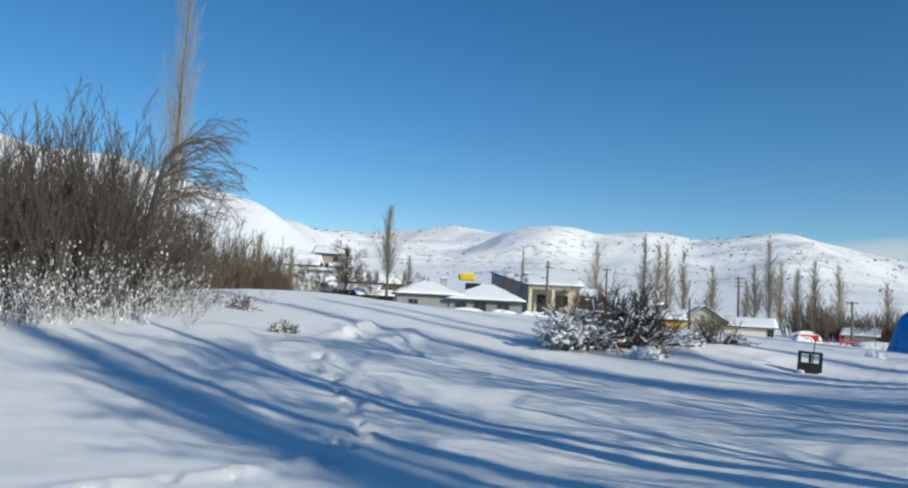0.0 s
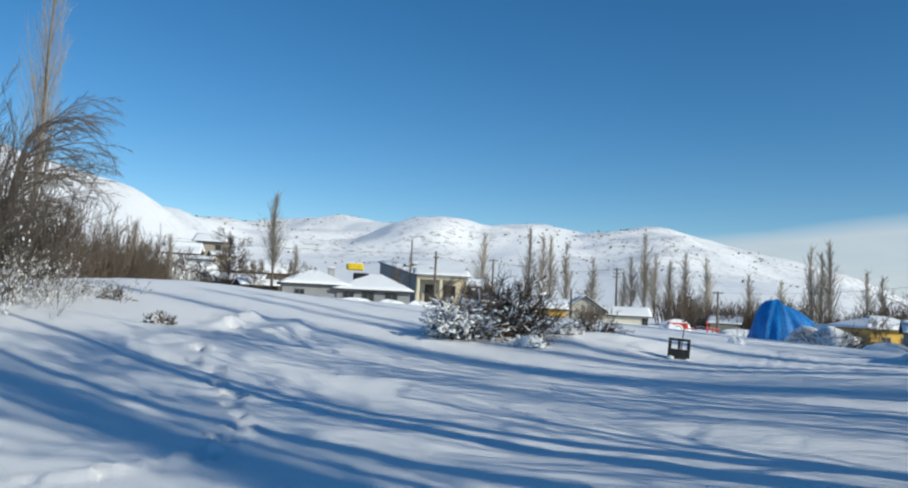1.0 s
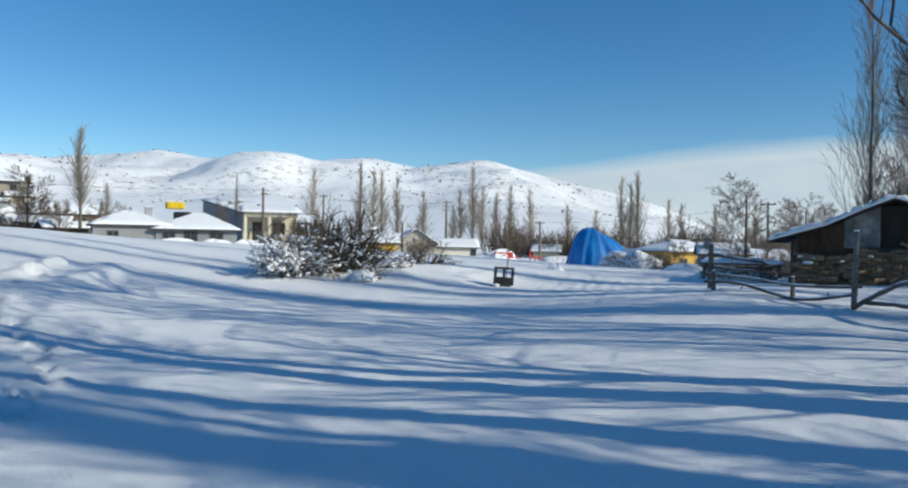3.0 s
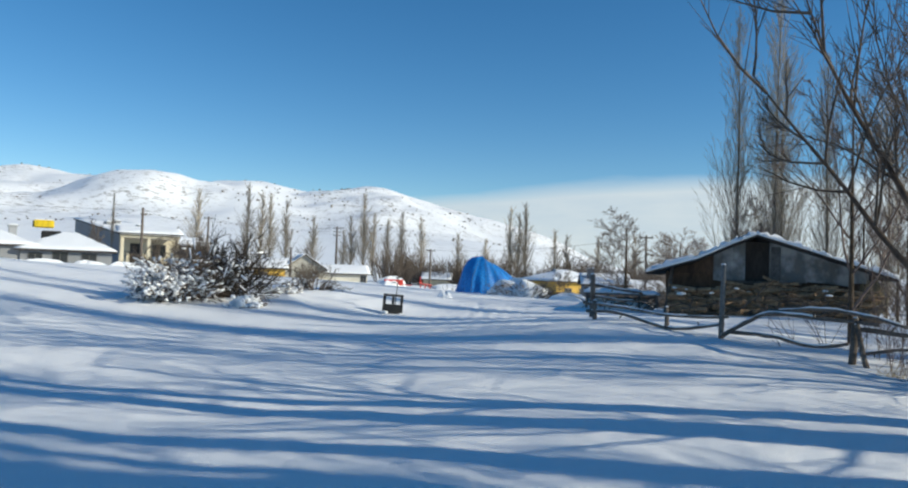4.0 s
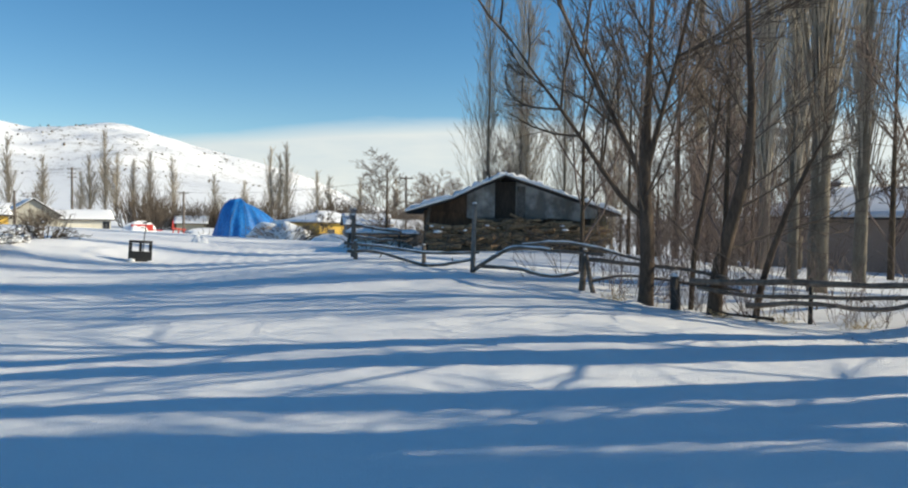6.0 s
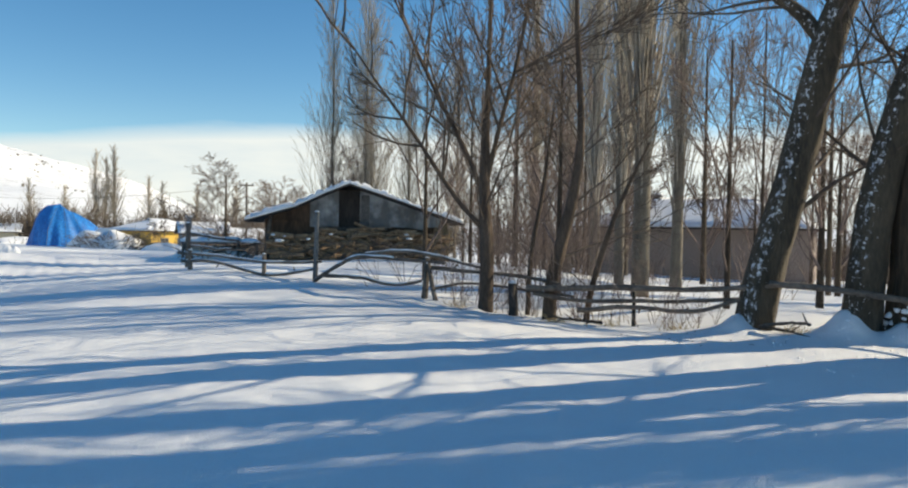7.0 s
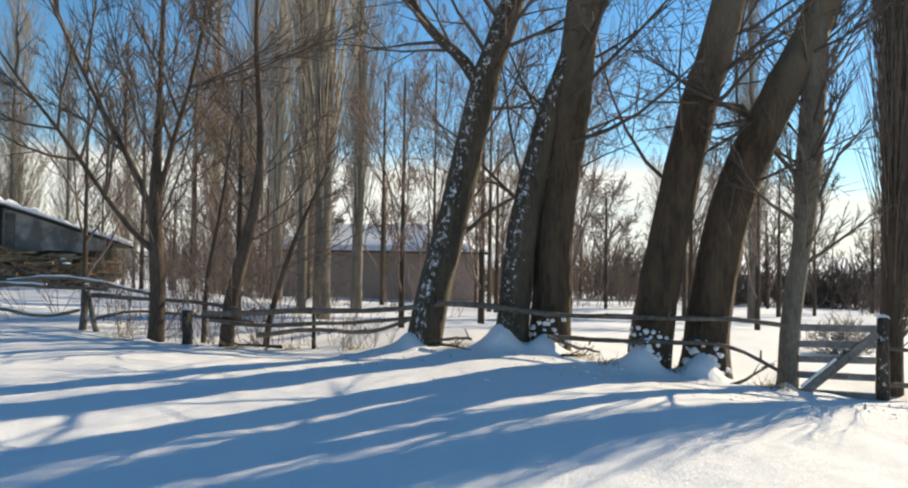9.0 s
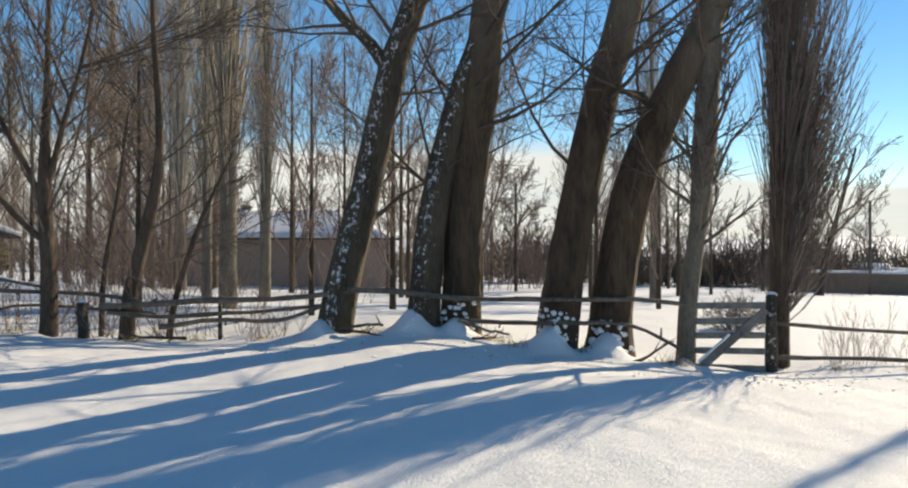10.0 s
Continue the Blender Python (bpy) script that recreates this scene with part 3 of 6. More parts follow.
leaning_tree((10.7, -2.43), [(10.7, -2.42, 0.0), (10.7, -2.5, 1.0), (10.7, -2.82, 2.55), (10.72, -3.42, 3.95), (10.75, -3.92, 5.0), (10.8, -5.1, 8.5), (10.8, -6.0, 12.5)],
             [0.30, 0.28, 0.265, 0.24, 0.215, 0.13, 0.03], 15, 15, OLD_BARK, "thick tree leaning over the gate", 0.28, 2.6, flare=1.2, top=11, caked=75,
             own=[([(10.7, -3.35, 3.8), (10.75, -3.1, 3.55), (10.7, -2.9, 3.75)], 0.05, 0.03)])
leaning_tree((10.65, -3.52), [(10.65, -3.5, -0.1), (10.65, -3.55, 0.9), (10.66, -3.69, 1.9), (10.68, -3.78, 3.0), (10.68, -3.86, 4.5), (10.65, -3.95, 7.0), (10.65, -4.0, 10.5)],
             [0.125, 0.12, 0.12, 0.16, 0.15, 0.09, 0.02], 16, 60, PALE_BARK, "pale gnarled tree used as a gate post", 0.24, 1.3, kids=6, spread=0.45, lift=0.10, flare=1.1, twig=TWIG)

# the vase-shaped tree and its thin neighbours
leaning_tree((10.65, 5.45), [(10.65, 5.47, 0.0), (10.65, 5.45, 1.2), (10.65, 5.52, 2.35), (10.65, 5.48, 4.0), (10.62, 5.42, 6.0), (10.6, 5.3, 9.0)],
             [0.115, 0.105, 0.09, 0.04, 0.025, 0.01], 17, 30, YOUNG_BARK, "slender dark tree with a wide bare crown", 0.25, 2.6, kids=8, top=14, flare=1.4, spread=0.5, lift=0.08,
             own=[([(10.65, 5.52, 2.0), (10.6, 5.75, 2.7), (10.5, 6.4, 3.9), (10.4, 6.9, 5.0), (10.35, 7.3, 6.2)], 0.05, 0.011),
                  ([(10.65, 5.5, 1.6), (10.6, 6.0, 2.1), (10.5, 6.8, 3.2), (10.4, 7.5, 4.1), (10.4, 8.2, 5.0)], 0.05, 0.01),
                  ([(10.65, 5.5, 2.3), (10.7, 5.3, 3.2), (10.75, 4.95, 4.6), (10.8, 4.7, 6.6)], 0.05, 0.012)])
leaning_tree((10.75, 4.43), [(10.75, 4.43, 0.0), (10.75, 4.36, 0.9), (10.75, 4.05, 2.2), (10.78, 3.97, 3.2), (10.8, 4.08, 5.2), (10.8, 4.0, 8.5)],
             [0.105, 0.10, 0.08, 0.055, 0.03, 0.01], 18, 24, YOUNG_BARK, "thin bending dark tree", 0.25, 2.0, kids=7, top=8, flare=1.3, spread=0.5, lift=0.09)
leaning_tree((10.8, 3.86), [(10.8, 3.86, 0.1), (10.8, 3.75, 0.8), (10.8, 3.4, 1.9), (10.85, 2.95, 2.9)], [0.05, 0.045, 0.035, 0.012], 19, 9, YOUNG_BARK, "young leaning tree by the fence", 0.2, 0.9, depth=1, flare=1.2)
leaning_tree((10.9, 4.85), [(10.9, 4.85, 0.1), (10.9, 4.8, 1.2), (10.88, 4.6, 2.3), (10.9, 4.45, 3.6)], [0.04, 0.035, 0.028, 0.01], 20, 10, YOUNG_BARK, "young straight tree by the fence", 0.2, 1.1, depth=1, flare=1.2)


def stump(x, y, h, r, seed):
    rng = np.random.default_rng(seed)
    s = root("stump", pose(x, y, sz(x, y) - 0.1), "short dark tree stump capped with snow", "stump")
    t = Tubes()
    t.add([(0, 0, 0), (0.01, 0, h * 0.5), (0.0, 0.02, h + 0.1)], [r * 1.2, r, r * 0.9], 10, 0.12, rng)
    t.object("stump_wood", DARK_WOOD, s)
    blobs([(0, 0.02, h + 0.12)], [r * 0.9], rng, SNOW, s, "snow_cap", 0.5)


stump(10.62, 4.97, 0.5, 0.075, 3)


def poplar(name, h, w, seed, branches, thin, bark, twig, low=0.08, kids=4, trunk=0.14, lean=0.0, label="", category="poplar", group="", depth=1, steepest=0.05, limb=0.16, fan=0.26, side=None, shoots=0):
    """An upright poplar: long steep branches that stay close to the trunk. Stands at the origin."""
    rng = np.random.default_rng(seed)
    tree = root(name, pose(0, 0, 0), label, category, group)
    t, c = Tubes(), Tubes()
    bend = rng.normal(0, 0.006 * h, (4, 2))
    line = curve_points([(bend[i][0] + lean * h * 0.03 * i, bend[i][1], u * h - 0.4) if i else (0, 0, -0.4) for i, u in enumerate((0, 0.33, 0.66, 1.0))], 14)
    t.add(line, trunk * (1 - np.linspace(0, 1, 14) * 0.95), 8, 0.06, rng)
    for i in range(branches):
        f = low + (0.95 - low) * ((i + rng.uniform(0, 1)) / branches) ** 1.15
        j = min(int(f * 13), 12)
        p = line[j] + (line[j + 1] - line[j]) * (f * 13 - j)
        a = rng.uniform(0, 2 * math.pi) if side is None else rng.normal(side, 0.95)
        ln = h * rng.uniform(0.14, 0.40) * (1.08 - 0.85 * f)
        steep = rng.uniform(steepest, min(0.55, w * 0.5 / ln * rng.uniform(0.7, 1.25) + steepest))
        d = np.array([math.cos(a) * steep, math.sin(a) * steep, 1.0])
        ramify(c, p, d, ln, max(thin, trunk * limb * (1 - f)), depth, rng, fan, 0.05, 0.02, kids, thin, 0.5, 0.12)
    for i in range(shoots):
        a = rng.normal(side or 0.0, 0.6)
        f = rng.uniform(0.06, 0.26)
        p = line[0] + (line[-1] - line[0]) * f
        ramify(c, p, (math.cos(a), math.sin(a), rng.uniform(0.7, 1.6)), rng.uniform(1.0, 2.2), 0.012, 1, rng, 0.3, 0.06, 0.3, 7, thin, 0.5, 0.2)
    t.object("trunk", bark, tree)
    c.object("crown", twig, tree, "bare upright twigs")
    return tree


def spread_out(maker, spots):
    """One thing and its copies at spots of x, y, turn, width scale, height scale."""
    ob = maker
    for x, y, turn, sw, sh in spots[1:]:
        copy_thing(ob, pose(x, y, lz(x, y) - 0.1, 0, 0, turn) @ Matrix.Diagonal((sw, sw, sh, 1)))
    x, y, turn, sw, sh = spots[0]
    ob.matrix_basis = pose(x, y, lz(x, y) - 0.1, 0, 0, turn) @ Matrix.Diagonal((sw, sw, sh, 1))


FAR_POP = "bare grey poplar behind the village houses"
pa = poplar("poplar", 14, 3.0, 31, 150, 0.019, PALE_BARK, PALE_TWIG, kids=5, trunk=0.12, fan=0.17, limb=0.1, label=FAR_POP, group="village poplars")
pb = poplar("poplar", 12, 2.8, 32, 140, 0.019, PALE_BARK, PALE_TWIG, kids=5, trunk=0.1, fan=0.17, limb=0.1, label=FAR_POP, group="village poplars")
# x, y, height of the top
TOPS = [(35.3, 135.5, 16.3), (37.6, 134.9, 15.1), (39.2, 134.4, 14.8), (42.0, 133.5, 13.9), (23.1, 117.8, 12.9), (46.6, 132, 11.2), (53.1, 129.5, 11.4), (55.3, 128.6, 15.8), (57, 127.9, 12), (61.8, 125.6, 12.6),
        (65, 124, 11.7), (51.8, 130, 8.8), (59.4, 126.8, 11), (85.2, 123.5, 15.1), (87.5, 121.8, 15.8), (86.4, 122.6, 13.9), (92.3, 118.2, 10.6), (94.5, 117, 9.8), (99, 113, 9.4), (104, 108, 9.9), (72, 122, 9.0), (77, 120, 8.2)]
for kind, who in ((0, pa), (1, pb)):
    rows = []
    for i, (x, y, top) in enumerate(TOPS):
        if i % 2 == kind:
            s = (top - lz(x, y)) / (14 if kind == 0 else 12)
            rows.append((x, y, 77 * i % 360, 1.0 + 0.45 * s * (0.8 + 0.4 * ((i * 37 % 10) / 10)), s))
    spread_out(who, rows)

p670 = poplar("poplar", 9.2, 2.8, 33, 190, 0.0095, PALE_BARK, PALE_TWIG, low=0.3, kids=5, trunk=0.12, label="tall bare poplar beside a low village house")
spread_out(p670, [(-5.3, 61.8, 20, 1.25, (9.9 - lz(-5.3, 61.8)) / 9.0), (-5.35, 94.8, 120, 0.95, 0.72), (7.0, 73.0, 240, 0.35, 0.75), (-16.0, 62.0, 60, 0.9, 0.62), (-14.2, 66.0, 90, 0.8, 0.55)])
tall = poplar("poplar", 20.5, 3.0, 34, 150, 0.011, PALE_BARK, PALE_TWIG, low=0.2, kids=5, trunk=0.2, label="very tall pale poplar behind the thicket", lean=0.35)
spread_out(tall, [(-17.6, 44.7, 35, 1, 1.02)])

# tall poplars behind the barn and behind the fence
back = poplar("poplar", 17, 5.2, 35, 150, 0.0105, PALE_BARK, PALE_TWIG, low=0.06, kids=4, trunk=0.14, limb=0.12, depth=2, steepest=0.1, fan=0.36, label="tall bare poplar behind the log barn", group="poplars behind the barn")
spread_out(back, [(29.6, 24.0, 0, 0.7, 0.86), (30.6, 22.5, 70, 0.8, 0.95), (32.6, 23.6, 130, 0.8, 0.8), (31.9, 20.9, 210, 0.75, 0.72), (32.5, 18.5, 280, 0.7, 0.62)])
row = poplar("poplar", 19, 2.0, 36, 210, 0.007, PALE_BARK, PALE_TWIG, low=0.12, kids=5, trunk=0.2, label="tall bare poplar in the plot behind the fence", group="poplars behind the fence")
spread_out(row, [(14.6, 4.1, 0, 0.95, 1), (18.5, 4.3, 80, 0.8, 0.95), (19.1, 5.9, 150, 0.75, 0.9), (23.0, 7.9, 220, 0.9, 1.0), (32.6, 12.5, 300, 1.1, 1.15), (34.0, 14.8, 20, 1.1, 1.05), (35.5, 10.7, 100, 1.2, 1.1), (13.0, -11.0, 30, 0.16, 0.6), (26.0, -7.5, 50, 0.8, 0.8)])
gatep = poplar("poplar", 15, 1.25, 37, 640, 0.006, BARK, TAN_TWIG, low=0.08, kids=8, limb=0.06, trunk=0.165, side=-1.57, fan=0.18, shoots=150, label="dense columnar poplar beside the gate", steepest=0.03)
spread_out(gatep, [(11.0, -5.0, 0, 1, 1)])


def bare_tree(h, seed, label, group="", kids=6, depth=3, trunk=0.16, spread=0.75, lift=0.05, thin=0.012, twig=TWIG, lean=(0, 0), fork=0.25, limbs=9, bark=BARK, stout=0.5):
    rng = np.random.default_rng(seed)
    tree = root("tree", pose(0, 0, 0), label, "tree", group)
    t, c = Tubes(), Tubes()
    line = curve_points([(0, 0, -0.3), (lean[0] * 0.15 * h, lean[1] * 0.15 * h, h * 0.2), (lean[0] * 0.4 * h, lean[1] * 0.4 * h, h * 0.45), (lean[0] * 0.7 * h, lean[1] * 0.7 * h, h * 0.75)], 14)
    rad = np.linspace(trunk, trunk * 0.25, 14)
    t.add(line, rad, 9, 0.08, rng)
    for i in range(limbs):
        f = fork + (1 - fork) * (i + rng.uniform(0, 1)) / limbs
        j = min(int(f * 13), 12)
        d = turned_off(line[j + 1] - line[j], rng.uniform(0.4, 0.9), rng)
        ramify(c, line[j], d, h * 0.42 * rng.uniform(0.7, 1.2) * (1.1 - 0.45 * f), rad[j] * stout, depth, rng, spread, 0.12, lift, kids, thin)
    t.object("trunk", bark, tree)
    c.object("crown", twig, tree, "bare spreading branches")
    return tree


far_a = bare_tree(8.5, 51, "bare dark tree out in the snowy field", "field trees", kids=4, trunk=0.17, thin=0.017)
spread_out(far_a, [(44.8, -4.6, 0, 1, 1), (47.8, -14.7, 80, 0.9, 0.95), (33.5, -12.3, 160, 0.5, 0.75), (52, -9.5, 200, 0.9, 0.85), (58, -20, 240, 0.9, 0.9), (62, -13.5, 300, 1, 0.9), (66, -2, 30, 0.9, 0.8), (56, 0.5, 120, 0.9, 0.9)])
far_b = bare_tree(7.0, 52, "bare rounded tree at the field's edge", "field trees", kids=5, trunk=0.11, spread=0.55, twig=PURPLE_TWIG, thin=0.011, lift=0.07, limbs=12)
spread_out(far_b, [(46, 40, 70, 0.9, 0.85), (37.5, 30.5, 140, 0.8, 0.8), (50, 46, 250, 0.9, 0.7), (27.5, 16.5, 310, 0.75, 0.85), (30, 13.0, 30, 0.8, 0.9), (33, 10.0, 60, 0.85, 0.9), (25.5, 19.5, 100, 0.6, 0.75), (64, -25, 300, 1, 0.9), (54, 10, 200, 1, 1), (48, 24, 20, 1, 0.9), (38, -8, 40, 1, 0.95), (42, -13, 90, 0.9, 0.8), (48, -21, 150, 1, 0.85), (34, -3.5, 190, 0.8, 0.9), (44, 16, 230, 1, 1.1), (38, 21, 280, 0.9, 1.0), (46, 34, 130, 1, 1), (57, 44, 170, 1.2, 1), (36, 2.5, 10, 0.9, 0.9), (46, 4, 60, 1, 1), (41, -18, 100, 1, 0.9), (35.5, -6.5, 230, 0.9, 0.85), (53, -31, 40, 1.1, 1), (57, -27, 110, 1.1, 1.1), (38, 14, 15, 1.2, 1.2), (41, 11.5, 75, 1.2, 1.25), (36, 7, 135, 1.0, 1.0), (44.5, 1.5, 195, 1.2, 1.2), (39, 4.5, 255, 1.1, 1.1), (47.5, 14, 315, 1.2, 1.3), (33.5, 4.5, 45, 0.9, 0.95), (42, -2, 105, 1.2, 1.1), (50, -3.5, 165, 1.2, 1.2), (35, 10.5, 225, 1.0, 1.15)])
broad = bare_tree(6.8, 57, "wide bare tree with a fine rounded crown behind the barn", "trees behind the barn", kids=6, trunk=0.11, spread=0.6, thin=0.0075, lift=0.02, limbs=17, fork=0.1, stout=0.3, twig=TAN_TWIG)
spread_out(broad, [(30.9, 32.8, 0, 1.35, 1.0), (34.5, 32.0, 70, 1, 0.85), (35.5, 28.0, 140, 1, 0.85), (33.5, 26.0, 220, 1, 0.95), (40.0, 36.5, 300, 1.2, 0.9), (32.0, 15.8, 40, 1, 0.95), (29.0, 10.2, 110, 0.8, 0.9), (43, 41, 30, 1.2, 0.9)])
lean_r = bare_tree(9.6, 53, "bare leaning tree near a far stone house", "field trees", kids=5, trunk=0.2, lean=(0.02, -0.28), spread=0.6)
spread_out(lean_r, [(35.4, -18.2, 0, 1, 1)])
garden = bare_tree(4.6, 54, "bare garden tree among the village houses", "village trees", kids=9, depth=2, trunk=0.06, thin=0.012, limbs=15, twig=BRUSH, stout=0.35)
spread_out(garden, [(-9.3, 66, 0, 1.7, 1.25), (-6.5, 60.5, 90, 0.6, 0.65), (9.4, 63.3, 180, 0.45, 0.6), (20, 96, 40, 1.3, 1), (17.8, 94.5, 90, 1.2, 0.8), (-24, 100, 10, 1, 1.1), (-13, 108, 120, 1, 1), (-27, 104, 200, 1.2, 1.2), (62, 76, 60, 1.2, 1.1), (68, 72, 140, 1.2, 1), (75, 70, 240, 1.4, 1.2), (-16.5, 70, 20, 0.9, 0.8), (-12, 69, 70, 0.8, 0.7), (-21, 86, 130, 1, 1), (-17, 97, 190, 1, 0.9), (-11, 98, 240, 1, 0.9), (-5.5, 84, 280, 0.9, 0.9), (-3, 78, 10, 0.8, 0.8), (5.5, 70.5, 60, 0.6, 0.9), (14.5, 72, 110, 0.8, 0.8), (14, 84, 160, 1, 1), (23, 90, 200, 1.1, 1), (30, 88, 250, 1, 0.9), (34, 68, 300, 0.9, 0.7), (-22, 70, 30, 1.2, 1), (-19, 60, 80, 1.2, 0.9), (38.5, 62, 20, 1, 0.7), (48, 60, 200, 1, 0.7), (-10.8, 73.5, 33, 0.9, 0.8), (-14.8, 75, 93, 1, 0.85), (-18.2, 73, 153, 1.1, 0.9), (-20.5, 80, 213, 1.1, 1), (-12.6, 81, 273, 1, 0.9), (-16.8, 90, 333, 1.2, 1), (-10.2, 87, 43, 1, 0.9), (-24.4, 86, 103, 1.2, 1.1), (-15.0, 106, 163, 1.2, 1), (-21.5, 106, 223, 1.2, 1.1), (-8.0, 78, 283, 0.9, 0.8), (11.8, 69, 343, 0.8, 0.7)])
middle = bare_tree(7.6, 56, "slim bare tree in the plot behind the fence", "trees behind the fence", kids=6, depth=3, trunk=0.085, spread=0.5, lift=0.07, thin=0.0055, twig=PURPLE_TWIG, limbs=9)
spread_out(middle, [(25.8, 12.0, 0, 1.6, 1.6), (30.2, 15.8, 60, 1.5, 1.5), (13.6, 5.4, 120, 0.8, 0.85), (27.4, 5.4, 170, 1.4, 1.5), (16.2, 1.0, 220, 0.95, 0.9), (20.0, -1.0, 260, 1, 1), (29.6, 12.4, 300, 1.5, 1.6), (24.0, 1.0, 20, 1.1, 1), (27.0, -5.5, 80, 1.1, 1), (13.2, 8.2, 330, 0.75, 0.75), (25, 13.5, 150, 1.1, 1.15), (30, -1, 100, 1.1, 1.1), (22, -6.5, 200, 1, 1), (31, -10, 300, 1.2, 1.1), (19, -4.0, 30, 0.9, 0.9), (26.5, 9.5, 140, 1, 1.15), (13.0, 2.2, 240, 0.7, 0.8), (25.2, -1.4, 15, 1.1, 1.75), (27.2, 1.4, 75, 1.1, 1.85), (28.4, 3.6, 255, 1.0, 1.7)])


# ---- thickets and bushes ----
def thicket(w, h, stems, seed, label, category="thicket", twig=TWIG, snow_to=0.0, thin=0.008, kids=5, group="", fan=0.35, deep=None, rich=0.7, stout=0.0024, fork=0.5, shrink=0.42):
    """Many stems from the ground; snow sticks to the lower twigs."""
    rng = np.random.default_rng(seed)
    tree = root("thicket", pose(0, 0, 0), label, category, group)
    c, spots, sizes = Tubes(), [], []
    for i in range(stems):
        x, y = rng.normal(0, w * 0.26), rng.normal(0, (deep or w) * 0.24)
        d = np.array([x / w * fan * 2 + rng.normal(0, 0.12), y / w * fan * 2 + rng.normal(0, 0.12), 1.0])
        ln = h * rng.uniform(0.55, 1.05) * (1 - 0.4 * abs(x) / w)
        ramify(c, (x, y, -0.2), d, ln, 0.005 + stout * ln * rng.uniform(0.5, 1.4), 2 if rng.random() < rich else 1, rng, fork, 0.09, 0.06, kids, thin, shrink, 0.12)
    c.object("crown", twig, tree)
    if snow_to:
        pts = np.vstack(c.v)[::5]
        pick = pts[(pts[:, 2] < snow_to * rng.uniform(0.15, 1.0, len(pts)) ** 1.3) & (pts[:, 2] > 0.05)]
        pick = pick[rng.permutation(len(pick))[:700]]
        blobs(pick, 0.006 + 0.02 * rng.random(len(pick)) ** 2, rng, SNOW, tree, "snow", 1.9, "snow stuck to the lower twigs")
    return tree


hedge = thicket(2.4, 5.2, 62, 61, "tall bare thicket with snow on its lower twigs", snow_to=1.9, thin=0.0075, kids=9, rich=0.85, group="thicket at the field's edge", fan=0.12, twig=RIME_TWIG, stout=0.0017, fork=0.42, shrink=0.34)
spread_out(hedge, [(-9.0, 18.6, 0, 0.9, 1.08), (-10.6, 18.4, 100, 1.0, 0.95), (-9.9, 16.9, 220, 0.85, 0.78), (-12.3, 17.5, 40, 1.0, 0.95), (-8.6, 20.8, 300, 0.9, 0.86), (-10.6, 21.6, 160, 1.0, 1.0), (-9.0, 23.6, 60, 0.95, 0.66), (-11.6, 15.9, 260, 0.9, 0.82), (-12.8, 19.5, 20, 1.0, 0.95), (-9.6, 19.8, 190, 0.9, 1.0), (-11.4, 17.0, 330, 0.9, 0.9)])
low = thicket(2.4, 1.9, 34, 62, "low snow-caked scrub below the thicket", "scrub", snow_to=1.7, twig=RIME_SCRUB, kids=4, group="scrub at the field's edge")
spread_out(low, [(-8.0, 17.6, 0, 1, 0.8), (-9.6, 15.9, 90, 1.1, 1.0), (-8.9, 15.4, 200, 0.9, 0.8), (-7.6, 19.5, 140, 0.9, 0.7), (-10.6, 15.6, 260, 1.2, 1), (-7.6, 22.0, 10, 0.8, 0.5), (-7.2, 24.2, 80, 0.9, 0.45)])
brown = thicket(3.2, 3.3, 80, 63, "brown leafless brush along a field edge", "brush", twig=BRUSH, thin=0.010, kids=5, group="brown brush")
spread_out(brown, [(-13.6, 36.5, 0, 1, 1.2), (-12.0, 38.0, 60, 1, 1.3), (-10.6, 39.0, 120, 0.9, 1.1), (-9.4, 39.8, 200, 0.8, 0.9), (-12.2, 33.0, 20, 0.9, 0.85), (-15.4, 40, 30, 1.2, 1.2)] + [(44, 30, 10, 1.3, 1), (40, 25.5, 80, 1.3, 1), (35.5, 38, 30, 1.1, 0.7), (37.5, 35.5, 80, 1.1, 0.7), (33.5, 30.0, 130, 1.0, 0.6), (-9.9, 69.3, 20, 0.9, 0.8), (-16.2, 72, 100, 1, 0.75), (-19.5, 76, 160, 1, 0.9), (-14.5, 101, 200, 1.3, 1), (-22, 97, 260, 1.3, 1.1), (-4.2, 71, 300, 0.8, 0.8), (-19, 68, 10, 1.1, 1.0), (-21.5, 74, 60, 1.2, 1.1), (-18, 82, 110, 1.1, 0.9), (-23, 88, 160, 1.2, 1.1), (-12.8, 73, 220, 0.9, 0.7), (-13.5, 90, 280, 1, 0.9), (-25.5, 101, 30, 1.4, 1.2), (13.5, 68, 80, 0.9, 0.8), (24, 68, 150, 0.8, 0.6)])
far_brush = thicket(4.6, 3.3, 150, 65, "dark brown hedge of far brush", "brush", twig=BRUSH, thin=0.026, kids=6, rich=0.0, group="far brown hedges")
SPOTS = [(-17, 47, 30, 0.7, 0.9), (-14, 49, 80, 0.8, 0.8), (45, -22.6, 10, 0.8, 0.9), (47.5, -25.2, 70, 0.9, 1.1), (42.5, -21.0, 130, 0.7, 0.6), (49, -17.5, 200, 1.0, 0.95), (47, -13.0, 260, 1.0, 0.85)]
for i in range(4, 13):
    SPOTS.append((30 + i * 3.3, 96 - i * 2.2 - 2 * math.sin(i), i * 70 % 360, 1.3, 1.3 + 0.25 * math.sin(i * 2.1)))
